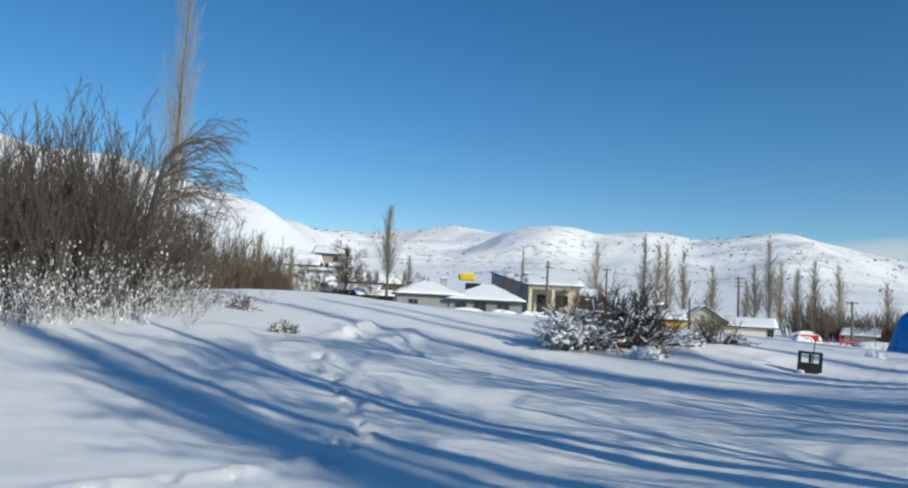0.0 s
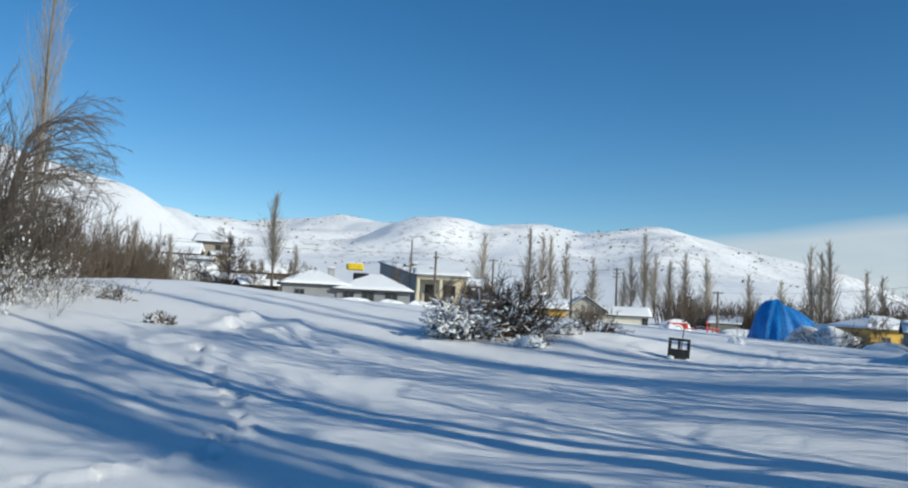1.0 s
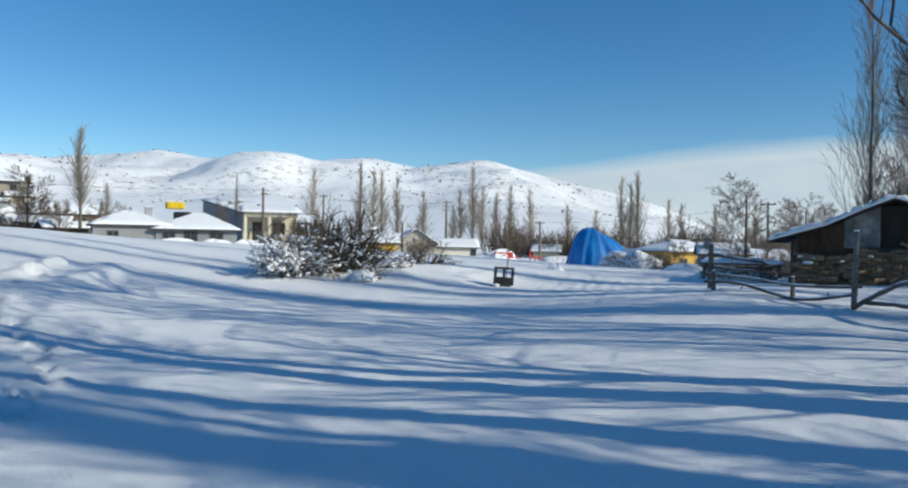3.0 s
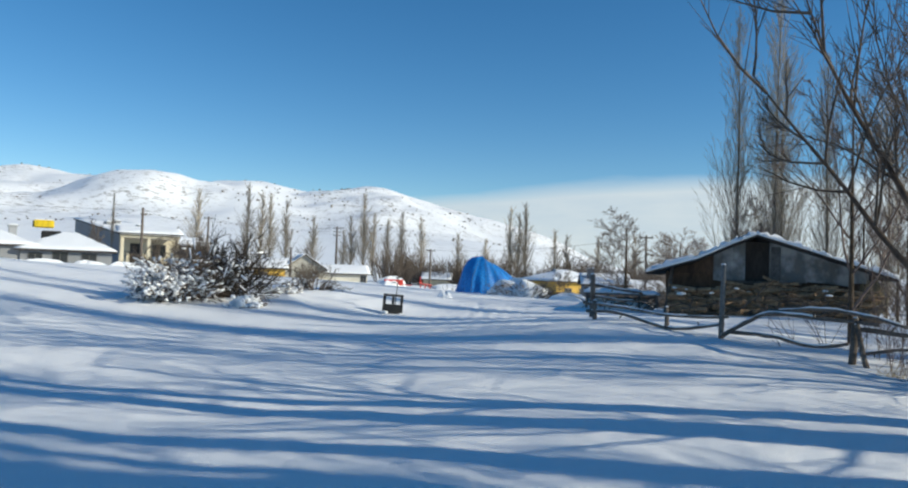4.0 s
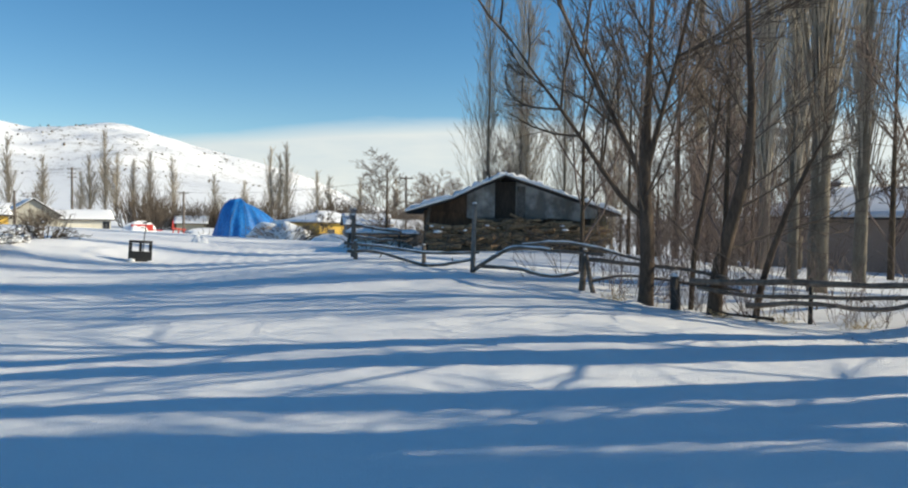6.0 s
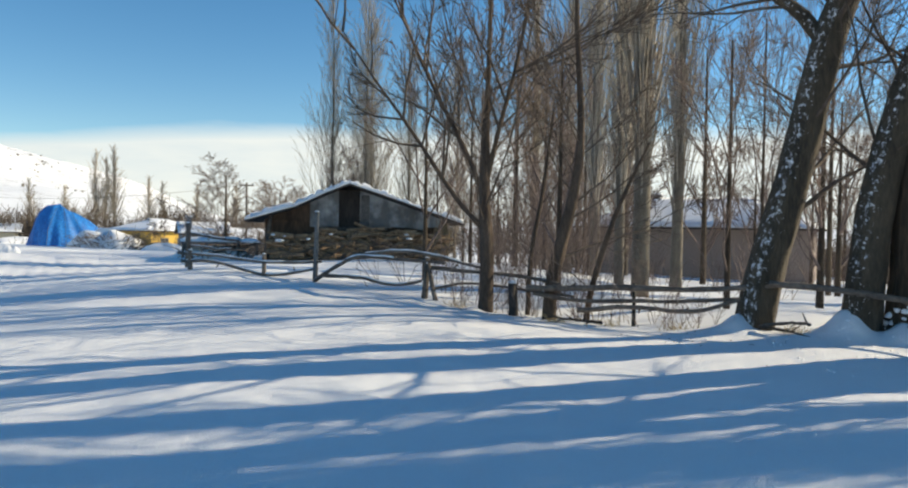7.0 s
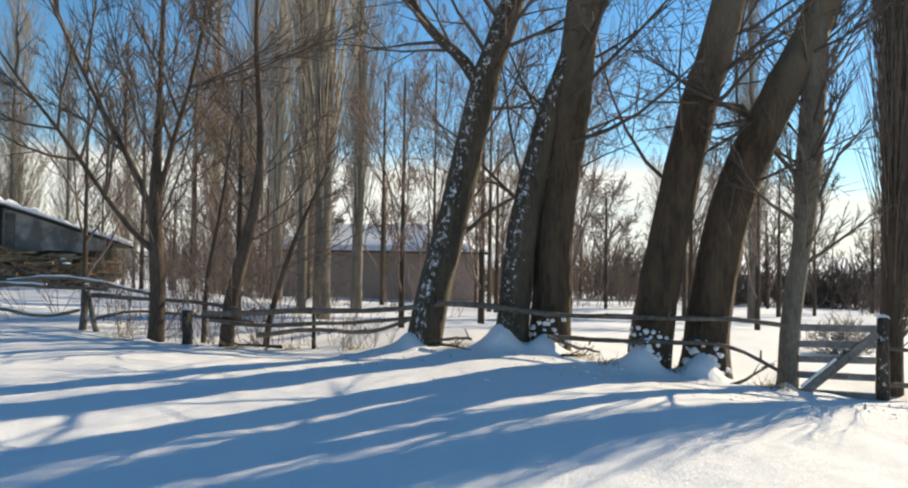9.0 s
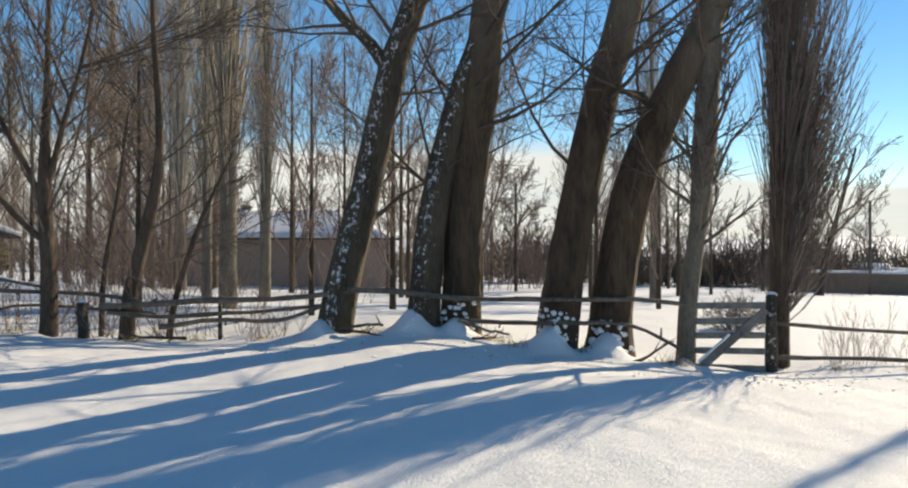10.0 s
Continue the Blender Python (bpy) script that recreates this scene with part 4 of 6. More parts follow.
for i in range(7):
    SPOTS.append((72 + i * 4.6, 82 - i * 7.0, i * 95 % 360, 1.5, 1.45 + 0.2 * math.sin(i * 1.7)))
for i in range(14):
    SPOTS.append((53 + 3 * math.sin(i * 1.9), 19 - i * 4.2, i * 95 % 360, 1.25, 1.05 + 0.2 * math.sin(i * 1.3)))
spread_out(far_brush, SPOTS)
weeds = thicket(0.9, 1.7, 13, 64, "thin bare saplings along the fence", "saplings", twig=PURPLE_TWIG, thin=0.0035, kids=4, group="saplings along the fence", fan=0.5)
spread_out(weeds, [(10.9, 5.9, 0, 1, 0.9), (10.8, 5.15, 50, 0.8, 1.1), (10.9, 4.65, 100, 0.8, 0.8), (10.85, 4.15, 150, 0.9, 1.0), (10.95, 3.6, 200, 0.9, 0.9), (10.9, 2.7, 250, 0.8, 0.7), (11.0, 2.2, 300, 0.9, 0.6), (11.6, 6.4, 20, 1.2, 1.2), (12.6, 4.9, 70, 1.3, 1.5), (13.4, 3.9, 120, 1.2, 1.3), (12.0, 7.6, 170, 1.2, 1.0), (14.2, 6.2, 220, 1.4, 1.6), (19.5, 2.4, 270, 1.5, 1.3), (21.5, 3.6, 320, 1.6, 1.4), (36.8, 5.0, 40, 2.2, 1.5), (33, 8.5, 90, 2.2, 1.6), (10.95, -5.85, 10, 0.55, 0.75), (10.95, -6.35, 75, 0.6, 0.85), (10.9, -6.9, 140, 0.5, 0.6), (11.0, -6.1, 210, 0.5, 0.8)])

veil = thicket(3.4, 4.4, 46, 66, "tall bare saplings in the plot behind the fence", "saplings", twig=PURPLE_TWIG, thin=0.0065, kids=6, rich=0.5, group="saplings in the plot", fan=0.22, stout=0.0016, fork=0.45, shrink=0.36)
spread_out(veil, [(18.5, 8.8, 0, 0.8, 0.8), (22.0, 10.0, 50, 0.9, 0.9), (25.5, 10.3, 110, 1.0, 1.1), (20.6, 7.6, 160, 0.8, 0.8), (29.0, 11.6, 210, 1.1, 1.2), (31.0, 1.0, 80, 0.9, 0.8), (36.0, -2.0, 130, 1.2, 0.9), (39.0, -5.5, 180, 1.2, 0.9), (36.5, -20.4, 20, 0.6, 0.45), (38.5, -17.5, 140, 0.8, 0.6)])


def weeping_tree():
    rng = np.random.default_rng(71)
    x, y = -10.5, 25.0
    tree = root("tree", pose(x, y, sz(x, y)), "bare tree with drooping dark twigs beside the thicket", "tree")
    t, c = Tubes(), Tubes()
    line = curve_points([(0, 0, -0.3), (0.1, 0, 1.5), (0.3, 0.1, 3.2), (0.6, 0.2, 4.8)], 12)
    t.add(line, np.linspace(0.12, 0.05, 12), 9, 0.08, rng)
    for i in range(22):
        j = 4 + i % 8
        a = rng.uniform(-1.2, 1.2)
        d = np.array([math.cos(a), 0.4 * math.sin(a), rng.uniform(0.5, 1.3)])
        ramify(c, line[j], d, rng.uniform(1.6, 2.9), 0.03, 2, rng, 0.45, 0.1, -0.17, 9, 0.007)
    t.object("trunk", BARK, tree)
    c.object("crown", TWIG, tree, "drooping bare twigs")


weeping_tree()


def snowy_bush(x, y, w, h, seed, branches, label, bare_side=0.0, snow=900, dark=TWIG, lift=-0.05, clump=1.0, laden=0.0, aslant=0.0):
    """Arching branches weighed down by snow."""
    rng = np.random.default_rng(seed)
    tree = root("bush", pose(x, y, sz(x, y) - 0.05), label, "bush", "bushes on the field")
    c = Tubes()
    for i in range(branches):
        a = rng.uniform(0, 2 * math.pi)
        r = rng.uniform(0, 0.3) * w
        p = (r * math.cos(a), 0.6 * r * math.sin(a), -0.1)
        d = np.array([math.cos(a) * (0.8 - 0.4 * min(bare_side, 1)) + bare_side * 0.3 + aslant, 0.6 * math.sin(a), rng.uniform(0.5, 1.4)])
        ramify(c, p, d, rng.uniform(0.5, 0.95) * h * 1.3, 0.022, 2, rng, 0.65, 0.2, lift, 5, 0.009)
    c.object("crown", dark, tree)
    if laden:
        s = Tubes()
        for line, radii in c.lines:
            if rng.random() < laden and line[:, 2].max() > 0.08:
                thick = np.full(len(line), rng.uniform(0.014, 0.034)) * rng.uniform(0.5, 1.3, len(line))
                s.add(line + np.array([0, 0, 0.02]), thick, 6, 0.25, rng)
        tagged(s.object("snow_load", SNOW, tree, "thick snow along the branches"), kind="stuff")
    pts = np.vstack(c.v)[::3]
    pts = pts[(pts[:, 2] > 0.05) & (pts[:, 0] < w * (0.15 + 0.5 * rng.random(len(pts)))) & (pts[:, 2] < h * (0.35 + 0.5 * rng.random(len(pts))))]
    pts = pts[rng.permutation(len(pts))[:snow]]
    blobs(pts, clump * rng.uniform(0.012, 0.05, len(pts)) * (0.7 + 0.15 * h), rng, SNOW, tree, "snow", 0.55, "snow lying on the branches")
    return tree


snowy_bush(3.8, 20.5, 1.1, 1.4, 81, 76, "rounded bush bent under thick snow", 0, 1700, lift=-0.07, clump=1.5, laden=0.06)
snowy_bush(4.8, 20.7, 0.8, 1.6, 82, 50, "dark bush with bare branches rising from the snow", 0.7, 160, BARK, 0.03, clump=1.4, laden=0.02, aslant=0.4)
snowy_bush(5.15, 19.25, 0.55, 0.42, 83, 34, "small bush buried in snow", 0, 700, clump=1.9, laden=0.05)
snowy_bush(6.6, 20.9, 1.1, 0.4, 84, 34, "low twigs poking out of a snow drift", 0, 380, clump=1.4, laden=0.05)
snowy_bush(8.15, 22.6, 0.7, 0.75, 85, 26, "brown bare bush behind the drift", 0.2, 60, BRUSH, 0.02)
snowy_bush(-4.05, 18.3, 0.42, 0.36, 86, 22, "sprig of twigs sticking out of the snow", 0, 160, BRUSH, 0.05, clump=1.1)
snowy_bush(15.2, -6.15, 0.42, 0.75, 87, 40, "small bush dusted with snow behind the gate", 0, 500, PALE_TWIG, 0.05, clump=0.9)
snowy_bush(-6.2, 22.6, 0.8, 0.5, 88, 18, "dry twigs at the edge of the thicket", 0, 60, BRUSH)
snowy_bush(29.4, 37.4, 2.6, 0.75, 89, 40, "heap of dark cut branches beside the haystack", 0, 260, BRUSH)
snowy_bush(9.4, 62.6, 1.6, 1.4, 90, 24, "brown shrub before the cream porch", 0, 60, BRUSH)
snowy_bush(16.0, 60.0, 2.4, 1.3, 91, 30, "brown shrub by the low ochre shed", 0, 60, BRUSH)
snowy_bush(33.0, 38.2, 2.2, 0.9, 93, 44, "tangle of dark cut branches lying in the snow", 0.3, 120, BRUSH)


# ---- the log fence ----
def post(x, y, h, r, seed, lean=(0.0, 0.0), label="rough round fence post", mat=LOG, cap=True):
    rng = np.random.default_rng(seed)
    p = root("fence_post", pose(x, y, sz(x, y) - 0.15), label, "post", "fence posts")
    t = Tubes()
    t.add([(0, 0, 0), (lean[0] * 0.5, lean[1] * 0.5, h * 0.5), (lean[0], lean[1], h + 0.15)], [r * 1.1, r, r * 0.85], 8, 0.1, rng)
    t.object("log", mat, p)
    if cap:
        blobs([(lean[0], lean[1], h + 0.15)], [r * 0.9], rng, SNOW, p, "snow_cap", 0.5)


def rail(pts, r, seed, stubs=2, snow=True, label="crooked weathered fence rail", mat=LOG):
    """A crooked pole laid along the fence. pts: x, y, height in the world."""
    rng = np.random.default_rng(seed)
    pts = np.array(pts, float)
    o = pts.mean(0)
    p = root("fence_rail", pose(*o), label, "rail", "fence rails")
    line = curve_points(pts - o, 18) + np.cumsum(rng.normal(0, 0.006, (18, 3)), 0)
    t = Tubes()
    t.add(line, np.linspace(r, r * 0.7, 18) * rng.uniform(0.85, 1.15, 18), 7, 0.08, rng)
    for i in range(stubs):
        j = rng.integers(2, 16)
        t.add([line[j], line[j] + np.array([rng.normal(0, 0.05), rng.normal(0, 0.08), rng.uniform(-0.1, 0.14)])], [r * 0.5, r * 0.3], 5)
    t.object("pole", mat, p)
    if snow:
        s = Tubes()
        a, b = int(rng.integers(0, 3)), int(rng.integers(13, 19))
        seg = line[a:min(b, 18)]
        if len(seg) > 2:
            s.add(seg + np.array([0, 0, r * 0.75]), np.full(len(seg), r * 0.55) * rng.uniform(0.6, 1.1, len(seg)), 6, 0.1, rng)
            s.object("snow", SNOW, p)


FX = 10.65
post(FX, 12.25, 0.40, 0.05, 1)
post(FX, 10.22, 0.42, 0.045, 2)
post(FX - 0.02, 8.95, 1.28, 0.046, 3, (0.0, -0.04), "tall grey fence post with a snow cap", GREY_WOOD)
post(FX, 6.62, 0.68, 0.05, 4, (0.05, -0.03))
post(FX, 6.34, 0.62, 0.042, 5, (0.0, 0.2), "slanting prop of the fence")
post(FX + 0.05, 3.09, 0.62, 0.028, 6, (0.0, 0.0), "thin iron fence stake", BLACK_STEEL, False)
post(FX + 1.1, 13.6, 1.0, 0.06, 8)
# northern stretch, three rails
rail([(FX, 12.6, 1.02), (FX, 11.2, 0.98), (FX, 10.1, 0.93), (FX, 8.8, 0.98)], 0.032, 11)
rail([(FX, 12.5, 0.85), (FX, 11.6, 0.88), (FX, 10.4, 0.70), (FX, 9.7, 0.72), (FX, 8.9, 0.88)], 0.034, 12)
rail([(FX - 0.05, 8.75, 0.72), (FX, 8.0, 0.72), (FX, 7.3, 0.62), (FX, 6.7, 0.72)], 0.034, 13)
rail([(FX - 0.05, 8.95, 0.62), (FX, 8.4, 0.92), (FX, 7.9, 1.08), (FX, 7.0, 1.06), (FX, 6.2, 1.02)], 0.038, 14)
rail([(FX + 0.05, 8.1, 1.1), (FX + 0.05, 7.2, 1.2), (FX + 0.05, 6.4, 1.16), (FX + 0.05, 5.5, 0.98)], 0.032, 15)
rail([(FX + 1.3, 13.9, 1.42), (FX + 0.9, 12.6, 1.36), (FX + 0.6, 11.5, 1.28)], 0.036, 16)
rail([(FX + 1.2, 13.8, 1.14), (FX + 0.8, 12.4, 1.10), (FX + 0.5, 11.2, 1.16)], 0.032, 17)
rail([(FX + 0.05, 6.6, 0.95), (FX + 0.05, 6.0, 0.9), (FX + 0.05, 5.0, 0.86), (FX, 4.2, 0.78)], 0.036, 18, 2, False)
rail([(FX + 0.05, 6.5, 0.6), (FX + 0.1, 5.8, 0.72), (FX + 0.1, 5.0, 0.7), (FX + 0.05, 4.0, 0.62)], 0.028, 19, 2, False)
# through the trees
rail([(FX - 0.1, 4.7, 0.72), (FX - 0.1, 4.0, 0.76), (FX - 0.12, 3.1, 0.84), (FX - 0.15, 2.2, 0.86), (FX - 0.2, 1.1, 0.97)], 0.05, 20, 3, False)
rail([(FX - 0.08, 4.6, 0.66), (FX - 0.08, 3.8, 0.58), (FX - 0.1, 3.0, 0.62), (FX - 0.1, 2.3, 0.66), (FX - 0.15, 1.5, 0.76)], 0.034, 21, 3, False)
rail([(FX - 0.08, 3.9, 0.45), (FX - 0.08, 3.0, 0.55), (FX - 0.1, 2.3, 0.52), (FX - 0.15, 1.6, 0.7)], 0.036, 22, 3, False)
rail([(FX - 0.3, 1.25, 0.98), (FX - 0.3, 0.5, 0.95), (FX - 0.28, -0.4, 0.86), (FX - 0.3, -1.6, 0.83), (FX - 0.25, -2.6, 0.84), (FX - 0.15, -3.45, 0.76)], 0.042, 23, 3, False)
rail([(FX - 0.3, -0.3, 0.56), (FX - 0.3, -1.1, 0.50), (FX - 0.3, -1.9, 0.50), (FX - 0.28, -2.6, 0.46), (FX - 0.35, -3.3, 0.16)], 0.034, 24, 3, False)
rail([(FX - 0.35, 1.35, 0.42), (FX - 0.45, 0.9, 0.5), (FX - 0.4, 0.75, 0.46)], 0.024, 25, 2, False)
rail([(FX - 0.35, -0.25, 0.55), (FX - 0.4, -0.6, 0.44), (FX - 0.45, -0.95, 0.38)], 0.021, 26, 2, False)
rail([(FX + 0.05, -4.8, 0.46), (FX + 0.05, -6.2, 0.36), (FX + 0.1, -7.8, 0.28), (FX + 0.2, -9.5, 0.25), (FX + 0.3, -12, 0.3)], 0.029, 27, 3, False)
rail([(FX + 0.05, -4.7, -0.02), (FX + 0.05, -6.0, -0.06), (FX + 0.1, -7.8, -0.1), (FX + 0.2, -9.6, -0.08)], 0.032, 28, 1, False)
post(FX + 0.1, -9.2, 0.9, 0.06, 9)


def gate():
    y0, y1 = -3.62, -4.62
    z0 = sz(FX, -4.1)
    g = root("gate", pose(FX - 0.06, 0, z0), "closed farm gate of grey boards with a slanting brace", "gate")
    for i, (za, zb) in enumerate(((0.88, 0.885), (0.66, 0.67), (0.46, 0.46), (0.25, 0.23), (0.02, -0.02))):
        bm = boxed(-0.02, 0.02, y1, y0, -0.045, 0.045, 0.008)
        bmesh.ops.rotate(bm, verts=bm.verts, cent=(0, (y0 + y1) / 2, 0), matrix=Matrix.Rotation(math.atan2(za - zb, y0 - y1), 3, "X"))
        bmesh.ops.translate(bm, verts=bm.verts, vec=(0, 0, (za + zb) / 2))
        part("board", bm, GREY_WOOD, g)
    bm = boxed(-0.055, -0.025, -0.62, 0.62, -0.06, 0.06, 0.01)
    bmesh.ops.rotate(bm, verts=bm.verts, cent=(0, 0, 0), matrix=Matrix.Rotation(-0.72, 3, "X"))
    bmesh.ops.translate(bm, verts=bm.verts, vec=(0, -4.15, 0.42))
    part("brace", bm, GREY_WOOD, g)
    bm = boxed(-0.06, -0.02, -0.3, 0.3, 0.0, 0.035, 0.012)
    bmesh.ops.rotate(bm, verts=bm.verts, cent=(0, 0, 0), matrix=Matrix.Rotation(-0.72, 3, "X"))
    bmesh.ops.translate(bm, verts=bm.verts, vec=(0, -4.0 + 0.12, 0.27))
    part("snow", bm, SNOW, g)
    post(FX - 0.02, -4.72, 1.1, 0.085, 31, (0, 0.0), "gate post caked with driven snow", BARK_SNOW)


gate()


# ---- buildings ----
def slab(pts, thick, mat, parent, name, label="", bumps=0.0, seed=0):
    """A flat quad given thickness downwards along z; bumps: an uneven upper face."""
    a, b, c, d = [np.array(p, float) for p in pts]
    n, m = (14, 8) if bumps else (1, 1)
    rng = np.random.default_rng(seed)
    vs, fs = [], []
    for lay in (0, 1):
        for i in range(n + 1):
            for j in range(m + 1):
                u, v = i / n, j / m
                p = (a * (1 - u) + b * u) * (1 - v) + (d * (1 - u) + c * u) * v
                dz = 0.0 if lay == 0 else thick * (1 + bumps * rng.uniform(-1, 1)) * (0.55 if bumps and (i in (0, n) or j in (0, m)) else 1)
                vs.append(p + np.array([0, 0, dz]))
    k = (n + 1) * (m + 1)
    q = lambda i, j: i * (m + 1) + j
    for i in range(n):
        for j in range(m):
            fs.append((q(i, j), q(i, j + 1), q(i + 1, j + 1), q(i + 1, j)))
            fs.append((k + q(i, j), k + q(i + 1, j), k + q(i + 1, j + 1), k + q(i, j + 1)))
    edge = [q(i, 0) for i in range(n)] + [q(n, j) for j in range(m)] + [q(i, m) for i in range(n, 0, -1)] + [q(0, j) for j in range(m, 0, -1)]
    for e0, e1 in zip(edge, edge[1:] + edge[:1]):
        fs.append((e0, e1, k + e1, k + e0))
    ob = mesh_object(name, vs, fs, mat, parent, label, bool(bumps))
    return ob


def window(parent, x, y, z, w, h, mat=GREY_WOOD, side=False):
    """A framed window on a front wall (facing -y), or on an end wall (facing +x if side)."""
    f = bmesh.new()
    t = 0.045
    spans = [(-w / 2 - t, w / 2 + t, -h / 2 - t, -h / 2), (-w / 2 - t, w / 2 + t, h / 2, h / 2 + t), (-w / 2 - t, -w / 2, -h / 2, h / 2), (w / 2, w / 2 + t, -h / 2, h / 2), (-0.02, 0.02, -h / 2, h / 2)]
    for x0, x1, z0, z1 in spans:
        box(f, x + x0, x + x1, y - 0.05, y + 0.02, z + z0, z + z1)
    g = boxed(x - w / 2, x + w / 2, y - 0.012, y + 0.01, z - h / 2, z + h / 2)
    if side:
        for bm in (f, g):
            bmesh.ops.translate(bm, verts=bm.verts, vec=(-x, -y, 0))
            bmesh.ops.rotate(bm, verts=bm.verts, cent=(0, 0, 0), matrix=Matrix.Rotation(radians(90), 3, "Z"))
            bmesh.ops.translate(bm, verts=bm.verts, vec=(y, x, 0))
    win = part("window", f, mat, parent, "painted window frame")
    part("pane", g, GLASS, win, "dark glass pane")


def chimney(parent, x, y, z, h, w=0.5, mat=GREY_PLASTER):
    bm = boxed(x - w / 2, x + w / 2, y - w / 2, y + w / 2, z, z + h, 0.02)
    box(bm, x - w / 2 - 0.06, x + w / 2 + 0.06, y - w / 2 - 0.06, y + w / 2 + 0.06, z + h + 0.004, z + h + 0.1)
    c = part("chimney", bm, mat, parent)
    part("snow_cap", boxed(x - w / 2 - 0.04, x + w / 2 + 0.04, y - w / 2 - 0.04, y + w / 2 + 0.04, z + h + 0.104, z + h + 0.2, 0.04), SNOW, c)


def house(x, y, turn, w, d, h, rise, label, wall, roof="gable", over=0.45, seed=0, sink=0.6, wins=(), chim=(), ends=(), shade=0.11, shift=0.0, base=None, deck=DARK_WOOD):
    """A house with its front towards -y. gable: ridge along x; mono: one slope, high at the back; cross: ridge along y, gable to the front; hip: four slopes."""
    z0 = (lz(x, y) if base is None else base)
    hs = root("house", pose(x, y, z0, 0, 0, turn), label, "house", "village houses")
    bm = boxed(-w / 2, w / 2, -d / 2, d / 2, -sink, h)
    if roof == "gable":
        for sx in (-w / 2, w / 2):
            v = [bm.verts.new(p) for p in ((sx - 0.001, -d / 2, h), (sx - 0.001, d / 2, h), (sx - 0.001, 0, h + rise * 0.98))]
            bm.faces.new(v)
    if roof == "mono":
        for sx in (-w / 2, w / 2):
            v = [bm.verts.new(p) for p in ((sx, -d / 2, h), (sx, d / 2, h), (sx, d / 2, h + rise * 0.98))]
            bm.faces.new(v)
        bm.faces.new([bm.verts.new(p) for p in ((-w / 2, d / 2, h), (w / 2, d / 2, h), (w / 2, d / 2, h + rise * 0.98), (-w / 2, d / 2, h + rise * 0.98))])
    if roof == "cross":
        for sy in (-d / 2, d / 2):
            v = [bm.verts.new(p) for p in ((-w / 2, sy, h), (w / 2, sy, h), (shift, sy, h + rise * 0.98))]
            bm.faces.new(v)
    part("wall", bm, wall, hs)
    o = over
    if roof == "gable":
        drop = rise / (d / 2) * o
        quads = [((-w / 2 - o, -d / 2 - o, h - drop), (w / 2 + o, -d / 2 - o, h - drop), (w / 2 + o, 0, h + rise), (-w / 2 - o, 0, h + rise)),
                 ((w / 2 + o, d / 2 + o, h - drop), (-w / 2 - o, d / 2 + o, h - drop), (-w / 2 - o, 0, h + rise), (w / 2 + o, 0, h + rise))]
    elif roof == "mono":
        drop = rise / d * o
        quads = [((-w / 2 - o, -d / 2 - o, h - drop), (w / 2 + o, -d / 2 - o, h - drop), (w / 2 + o, d / 2 + o, h + rise + drop), (-w / 2 - o, d / 2 + o, h + rise + drop))]
    elif roof == "cross":
        dl, dr = rise / (w / 2 + shift) * o, rise / (w / 2 - shift) * o
        quads = [((-w / 2 - o, d / 2 + o, h - dl), (-w / 2 - o, -d / 2 - o, h - dl), (shift, -d / 2 - o, h + rise), (shift, d / 2 + o, h + rise)),
                 ((w / 2 + o, -d / 2 - o, h - dr), (w / 2 + o, d / 2 + o, h - dr), (shift, d / 2 + o, h + rise), (shift, -d / 2 - o, h + rise))]
    else:
        k = min(w, d) / 2
        rx, ry = max(w / 2 - k, 0.05), max(d / 2 - k, 0.05)
        A, B, C, D = (-w / 2 - o, -d / 2 - o, h), (w / 2 + o, -d / 2 - o, h), (w / 2 + o, d / 2 + o, h), (-w / 2 - o, d / 2 + o, h)
        P, Q, R, S = (-rx, -ry, h + rise), (rx, -ry, h + rise), (rx, ry, h + rise), (-rx, ry, h + rise)
        quads = [(A, B, Q, P), (B, C, R, Q), (C, D, S, R), (D, A, P, S)]
    for i, q in enumerate(quads):
        r = slab(q, 0.1, deck, hs, "roof")
        slab([(a, b, c + 0.104) for a, b, c in q], shade, SNOW, r, "snow", "thick snow lying on the roof", 0.35, seed + i)
    for wx, wz, ww, wh in wins:
        window(hs, wx, -d / 2 - 0.004, wz, ww, wh)
    for wy, wz, ww, wh in ends:
        window(hs, wy, w / 2 + 0.004 + 0.05, wz, ww, wh, GREY_WOOD, True)
    for cx, cy, cz, ch in chim:
        chimney(hs, cx, cy, cz, ch)
    return hs


def aim(x, y):
    return -math.degrees(math.atan2(x, y))


# low house in front of the hills, in two wings
house(-1.9, 60.6, aim(-1.9, 60) + 4, 5.0, 5.0, 1.5, 1.1, "low grey village house under a snowy hipped roof", GREY_PLASTER, "hip", 0.3, 1, 1.2, [(-1.2, 0.8, 0.7, 0.7)], [(1.4, 0.4, 2.2, 0.7)], base=0.85)
house(3.1, 61.0, aim(3, 60) - 3, 5.6, 6.4, 1.2, 1.35, "low grey wing of a village house with snow on its roof", GREY_PLASTER, "hip", 0.35, 5, 1.2, [(-1.9, 0.55, 0.8, 0.9), (-0.4, 0.75, 0.9, 0.7), (1.4, 0.75, 0.9, 0.6)], [], base=0.9)
